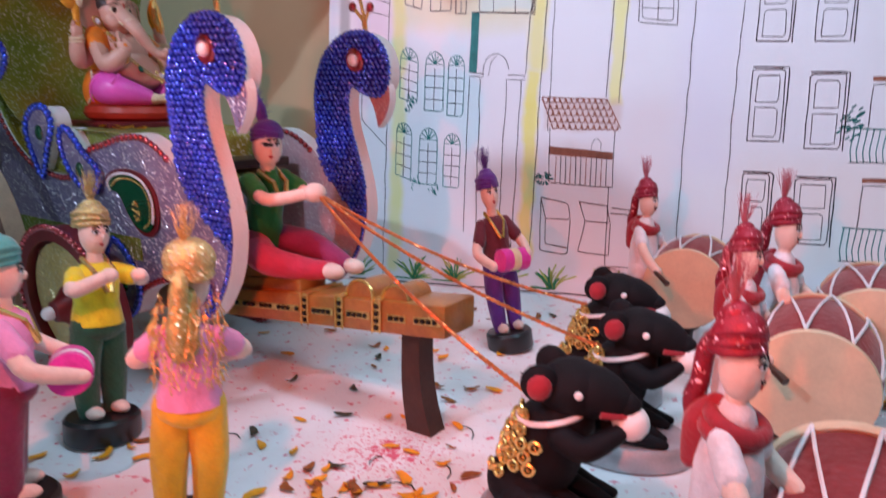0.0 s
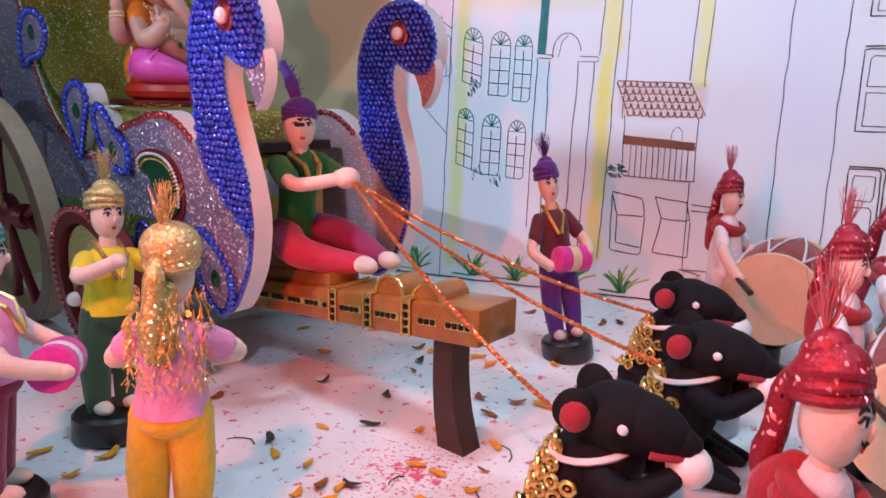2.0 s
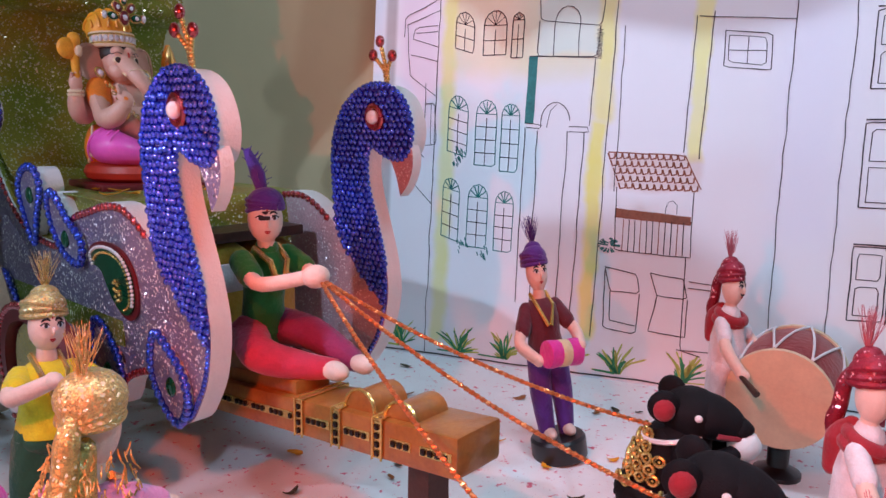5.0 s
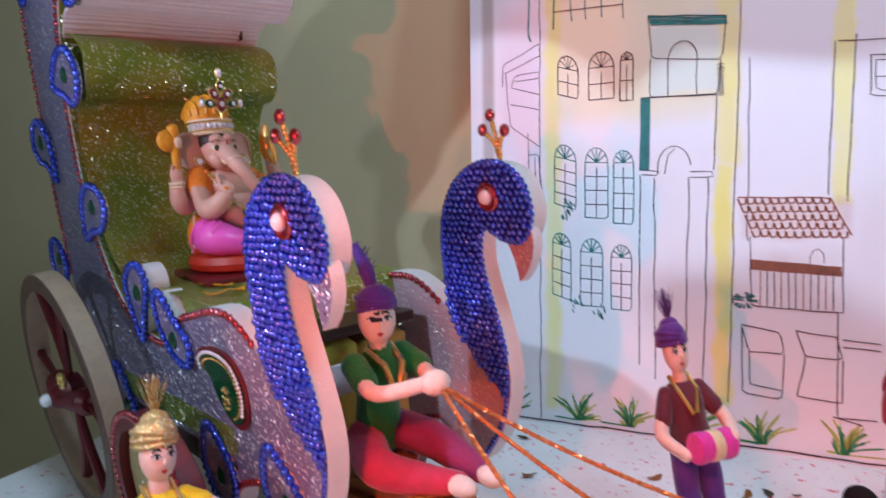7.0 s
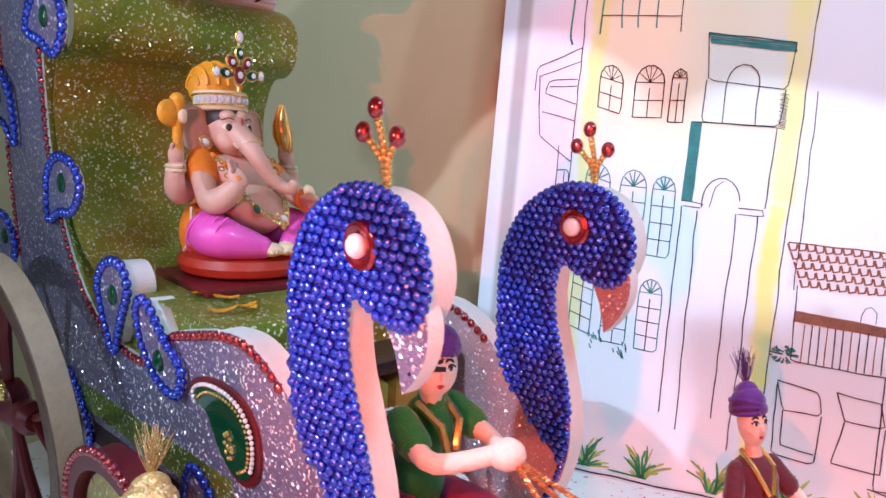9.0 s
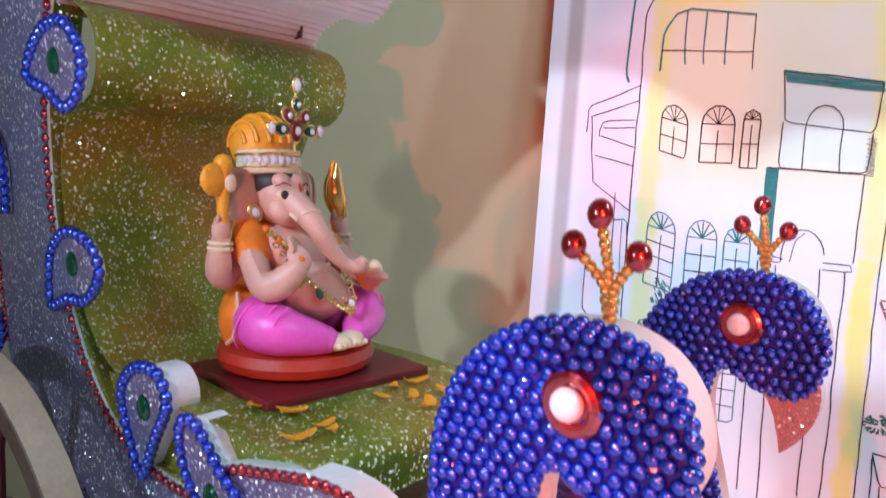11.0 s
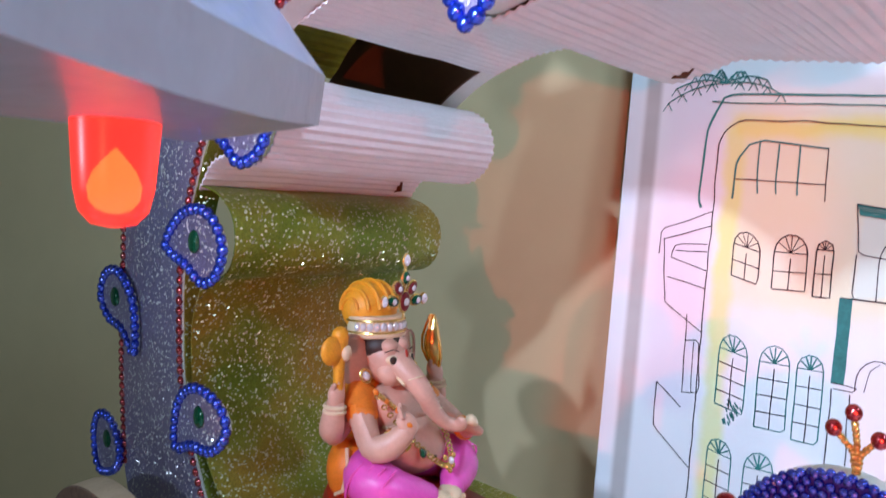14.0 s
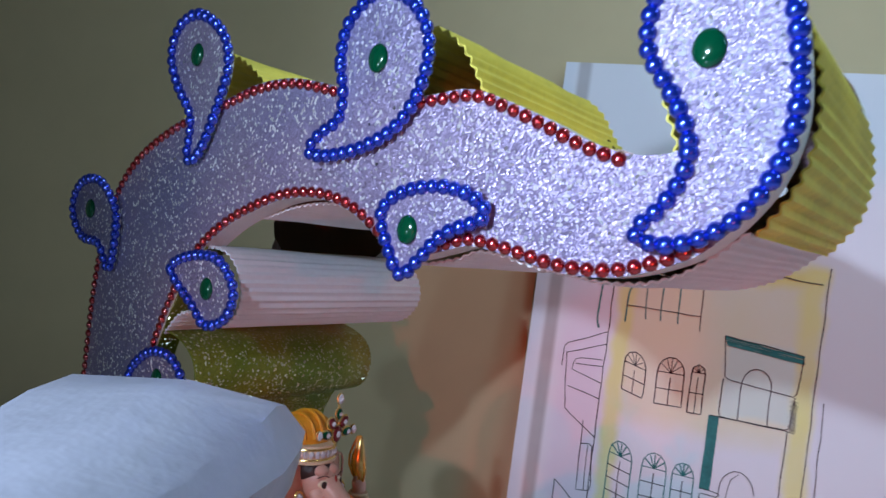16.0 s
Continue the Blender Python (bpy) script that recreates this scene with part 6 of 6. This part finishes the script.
ball(bm, (-0.0120, 0, 0.1530), (0.0205, 0.0215, 0.0205), 2, (0, -20, 0), 24, 14)
for k in range(7):
    a = radians(-66 + 22 * k)
    tube(bm, [(-0.0120 + 0.0212 * math.cos(q) * math.cos(a), 0.0222 * math.sin(a) * 0.98, 0.1530 + 0.0212 * math.sin(q) * math.cos(a)) for q in np.linspace(0.1, 3.3, 14)], 0.0016, 6, 2)
for dy, dz, mat, s, tilt in ((0, 0.1630, 9, 1.5, 0), (-0.0068, 0.1725, 9, 1.15, 38), (0.0068, 0.1725, 9, 1.15, -38), (-0.0120, 0.1635, 10, 1.15, 80), (0.0120, 0.1635, 10, 1.15, -80), (-0.0200, 0.1640, 8, 0.8, 0), (0.0200, 0.1640, 8, 0.8, 0), (0, 0.1800, 10, 1.0, 0), (0, 0.1925, 8, 0.9, 0)):
    ball(bm, (0.0235, dy, dz), (0.0016, 0.0040 * s, 0.0058 * s), 7, (tilt, 0, 0), 12, 8)
    ball(bm, (0.0248, dy, dz), (0.0018, 0.0031 * s, 0.0047 * s), mat, (tilt, 0, 0), 12, 8)
    ball(bm, (0.0264, dy, dz), (0.0012, 0.0017 * s, 0.0019 * s), 8, u=8, v=6)
tube(bm, [(0.0230, 0, 0.150), (0.0228, 0, 0.193)], 0.0009, 5, 7)
tube(bm, [(0.0230, -0.020, 0.1635), (0.0232, 0, 0.1610), (0.0230, 0.020, 0.1635)], 0.0008, 5, 7)
# necklace of gold links with a pendant, brooch at the collar
for k in range(34):
    q = k / 33
    c = Vector((0.0180 + 0.030 * math.sin(math.pi * q), -0.0250 + 0.054 * q, 0.0960 - 0.0480 * math.sin(math.pi * q) ** 0.8))
    ring = [c + Vector((0.0006 * math.cos(a), 0.0021 * math.cos(a), 0.0016 * math.sin(a))) for a in np.linspace(0, 6.28, 8)]
    tube(bm, ring, 0.00065, 4, 7, False)
for dy, dz in ((0, 0), (-0.0045, 0.0045), (0.0045, 0.0045), (0, -0.0060), (-0.0030, -0.0030), (0.0030, -0.0030)):
    ball(bm, (0.0490, 0.004 + dy, 0.0500 + dz), (0.0014, 0.0021, 0.0023), 7, u=8, v=6)
ball(bm, (0.0500, 0.004, 0.0515), (0.0018, 0.0027, 0.0027), 8, u=10, v=8)
ball(bm, (0.0400, -0.0130, 0.0580), (0.0018, 0.0032, 0.0036), 10, u=10, v=8)
for k in range(9):
    ball(bm, (0.0170 + 0.0006 * k, -0.0250 + 0.0022 * k, 0.0990 - 0.0024 * k), (0.0022, 0.0024, 0.0026), 7 if k % 3 else 1, u=8, v=6)
# what the raised arms hold: a small axe and a lotus bud
limb(bm, [(-0.003, -0.0600, 0.0960), (-0.003, -0.0605, 0.1200), (-0.003, -0.0605, 0.1400)], [0.0034, 0.0042, 0.0062], 2, 10)
ball(bm, (-0.002, -0.0675, 0.1300), (0.0042, 0.0100, 0.0105), 2, (18, 0, 0), 14, 10)
ball(bm, (0.002, -0.0580, 0.1280), (0.0030, 0.0046, 0.0056), 5, u=12, v=8)
BUD = [(0.0030, 0.0), (0.0058, 0.006), (0.0076, 0.014), (0.0066, 0.024), (0.0038, 0.034), (0.0008, 0.042)]
lathe(bm, BUD, 12, 7, pose(-0.003, 0.0605, 0.1020, 0, 4, 0))
for k in range(5):
    a = 2 * math.pi * k / 5
    tube(bm, [(-0.003 + (r + 0.0006) * math.cos(a), 0.0605 + (r + 0.0006) * math.sin(a), 0.1020 + z) for r, z in BUD], 0.0011, 5, 2)
# the figure leans back to one side
for v in bm.verts:
    k = min(1.1, max(0.0, (v.co.z - 0.050) / 0.065)) * min(1.0, max(0.0, (v.co.y + 0.056) / 0.014))
    v.co.x, v.co.y = v.co.x - 0.0085 * k, v.co.y - 0.0160 * k
thing("seated_idol", bm, mats, ID, "painted clay elephant-headed idol seated on a red cushion", "statue")

# ---------------------------------------------------------------- red lamp on a paper-wrapped arm
ARM = material("wrapped_silver_paper", (0.36, 0.36, 0.42), 0.36, 0.1, 0.10, 20, 0.9, 34, coat=0.2)
FAR, NEAR = Vector((-0.2195, 0.594, 0.0)), Vector((-0.187, 0.445, 0.0))
run = (NEAR - FAR).normalized()
nrm = Vector((-run.y, run.x, 0))
lamp = root("lantern_arm", Matrix.Translation((-0.185, 0.478, 0.0)), "silver-white paper-wrapped lamp arm with a red lantern", "lamp")
o = Vector((-0.185, 0.478, 0.0))
bm = bmesh.new()
rings = []
for k in range(9):
    t = k / 8
    c = FAR.lerp(NEAR, t) - o
    w = 0.029 * (0.88 + 0.12 * min(1, t * 5)) + 0.0015 * math.sin(9 * t)
    ring = []
    for sx, hz in ((-1.6, 0.5145 - 0.004 * t), (-0.2, 0.5130 - 0.004 * t), (1, 0.5170 - 0.003 * t), (1.04, 0.528), (0.72, 0.541 - 0.005 * t), (-0.3, 0.546 - 0.006 * t), (-1.7, 0.541 - 0.006 * t)):
        ring.append(bm.verts.new(c + nrm * w * sx + Vector((0, 0, hz + 0.0015 * math.sin(7 * t + 3 * sx) - (0.006 if k == 0 and hz > 0.53 else 0)))))
    rings.append(ring)
for a, b in zip(rings, rings[1:]):
    for k in range(7):
        bm.faces.new((a[k], a[(k + 1) % 7], b[(k + 1) % 7], b[k]))
bm.faces.new(rings[0]), bm.faces.new(rings[-1][::-1])
part("arm", bm, ARM, lamp, "crinkled silver-white wrapped arm")
part("hanging_cord", tube(bmesh.new(), [(0.0, -0.031, 0.536), (0.0, -0.031, 1.30), (0.0, -0.031, 2.20)], 0.0012, 6), ARM, lamp, "thin white cord up to the ceiling")
GLOW = bpy.data.materials.new("red_lantern_plastic")
GLOW.use_nodes = True
gn, gl = GLOW.node_tree.nodes, GLOW.node_tree.links
gb = gn["Principled BSDF"]
gb.inputs["Base Color"].default_value, gb.inputs["Roughness"].default_value = (0.80, 0.03, 0.02, 1), 0.3
gb.inputs["Emission Color"].default_value, gb.inputs["Emission Strength"].default_value = (1.0, 0.045, 0.035, 1), 1.0
gx = gn.new("ShaderNodeBsdfTransparent")
gx.inputs["Color"].default_value = (1.0, 0.35, 0.20, 1)
gm = gn.new("ShaderNodeMixShader")
gm.inputs[0].default_value = 0.84
gl.new(gx.outputs[0], gm.inputs[1])
gl.new(gb.outputs[0], gm.inputs[2])
gl.new(gm.outputs[0], gn["Material Output"].inputs["Surface"])
FLAME = bpy.data.materials.new("warm_flame_bulb")
FLAME.use_nodes = True
fb = FLAME.node_tree.nodes["Principled BSDF"]
fb.inputs["Emission Color"].default_value, fb.inputs["Emission Strength"].default_value = (1.0, 0.55, 0.10, 1), 6.0
lx = Vector((-0.2145, 0.563, 0.0)) - o
cover = part("lantern", lathe(bmesh.new(), [(0.001, 0.4940), (0.0040, 0.4946), (0.0061, 0.4970), (0.0070, 0.5010), (0.0074, 0.5060), (0.0080, 0.5150), (0.0080, 0.5183), (0.003, 0.5190)], 24, 0, Matrix.Translation(lx)), GLOW, lamp, "red translucent lit lantern cover")
part("flame_bulb", lathe(bmesh.new(), [(0.001, 0.4965), (0.0030, 0.4972), (0.0044, 0.4990), (0.0048, 0.5015), (0.0036, 0.5045), (0.0016, 0.5070), (0.0004, 0.5085)], 16, 0, Matrix.Translation(lx)), FLAME, cover, "warm yellow flame-shaped bulb")

# ---------------------------------------------------------------- petals, leaves and colour on the table
PET = [material("marigold_petal", (0.86, 0.32, 0.01), 0.6, 0, 0.3, 90), material("dry_petal", (0.30, 0.09, 0.015), 0.7, 0, 0.4, 90), material("dry_leaf", (0.05, 0.035, 0.015), 0.7, 0, 0.4, 90)]


def petal(kind):
    bm = bmesh.new()
    n, rows = 6, []
    L = random.uniform(0.009, 0.021)
    curl = random.uniform(0.3, 1.0)
    for i in range(n + 1):
        t = i / n
        w = L * random.uniform(0.2, 0.28) * math.sin(math.pi * min(0.97, 0.08 + t * 0.9)) ** 0.7
        z = 0.0006 + curl * 0.004 * (2 * t - 1) ** 2 + 0.0008 * math.sin(5 * t)
        bend = 0.2 * L * math.sin(3 * t)
        rows.append([bm.verts.new((L * (t - 0.5), bend + w * s, z + abs(s) * curl * 0.0012)) for s in (-1, 0, 1)])
    for a, b in zip(rows, rows[1:]):
        for k in range(2):
            bm.faces.new((a[k], a[k + 1], b[k + 1], b[k]))
    return mesh_of("petal", bm, PET[kind])


petal_meshes = [[petal(k) for _ in range(5)] for k in range(3)]
spots = []
for cx, cy, sx, sy, n, kinds in ((0.0, 0.655, 0.02, 0.012, 9, (0, 0, 0, 1)), (0.095, 0.625, 0.03, 0.014, 10, (0, 0, 0, 1)), (0.09, 0.675, 0.03, 0.02, 10, (0, 1)), (-0.165, 0.664, 0.03, 0.02, 8, (0, 1)), (0.02, 0.72, 0.10, 0.06, 24, (0, 0, 1, 2)),
                                 (-0.02, 0.9, 0.10, 0.07, 14, (1, 1, 2, 0)), (0.12, 0.95, 0.10, 0.08, 18, (1, 0, 2, 0)), (0.47, 0.98, 0.05, 0.06, 60, (0, 0, 1)), (0.35, 0.78, 0.03, 0.03, 8, (0, 0)), (0.16, 1.15, 0.16, 0.05, 14, (1, 2)), (0.22, 0.62, 0.05, 0.03, 14, (0, 1))):
    for k in range(n):
        spots.append((random.gauss(cx, sx), random.gauss(cy, sy), random.choice(kinds)))
for x, y, k in spots:
    if y < 1.24:
        ob = new(("marigold_petal", "dried_petal", "dried_leaf")[k], random.choice(petal_meshes[k]))
        ob.matrix_world = pose(x, y, 0.0004, random.uniform(-6, 6), random.uniform(-6, 6), random.uniform(0, 360))
        tagged(ob, ("orange marigold petal lying on the white table", "curled brown dried petal on the white table", "dark curled dried leaf on the white table")[k], ("petal", "petal", "leaf")[k], ("marigold petals on the table", "dried petals on the table", "dried leaves on the table")[k])
for k in range(12):
    u, d = random.uniform(-0.235, -0.165), random.uniform(0.03, 0.17)
    ob = new("marigold_petal", random.choice(petal_meshes[0]))
    ob.matrix_world = CH @ pose(u, d, 0.2598, 0, 0, random.uniform(0, 360))
    tagged(ob, "orange marigold petal lying on the glitter seat", "petal", "marigold petals on the seat")

# thin dry stalks among the petals
STALK = material("dry_stalk", (0.035, 0.03, 0.02), 0.7, 0, 0.3, 200)
for k in range(20):
    cx, cy = random.choice(((-0.10, 0.70), (0.05, 0.68), (0.10, 0.62), (0.14, 0.74), (0.20, 0.62), (0.03, 1.10), (0.30, 0.72)))
    x, y, a = random.gauss(cx, 0.04), random.gauss(cy, 0.03), random.uniform(0, 6.28)
    n = random.uniform(0.012, 0.032)
    pts = [Vector((x + n * t * math.cos(a + 0.9 * t), y + n * t * math.sin(a + 0.9 * t), 0.0007 + 0.002 * math.sin(3.1 * t) * random.random())) for t in (0, 0.25, 0.5, 0.75, 1)]
    thing("dry_stalk", tube(bmesh.new(), pts, [0.0006, 0.0006, 0.0005, 0.0005, 0.0003], 5), STALK, Matrix(), "thin dark dried flower stalk on the white table", "stalk", "dried stalks on the table")
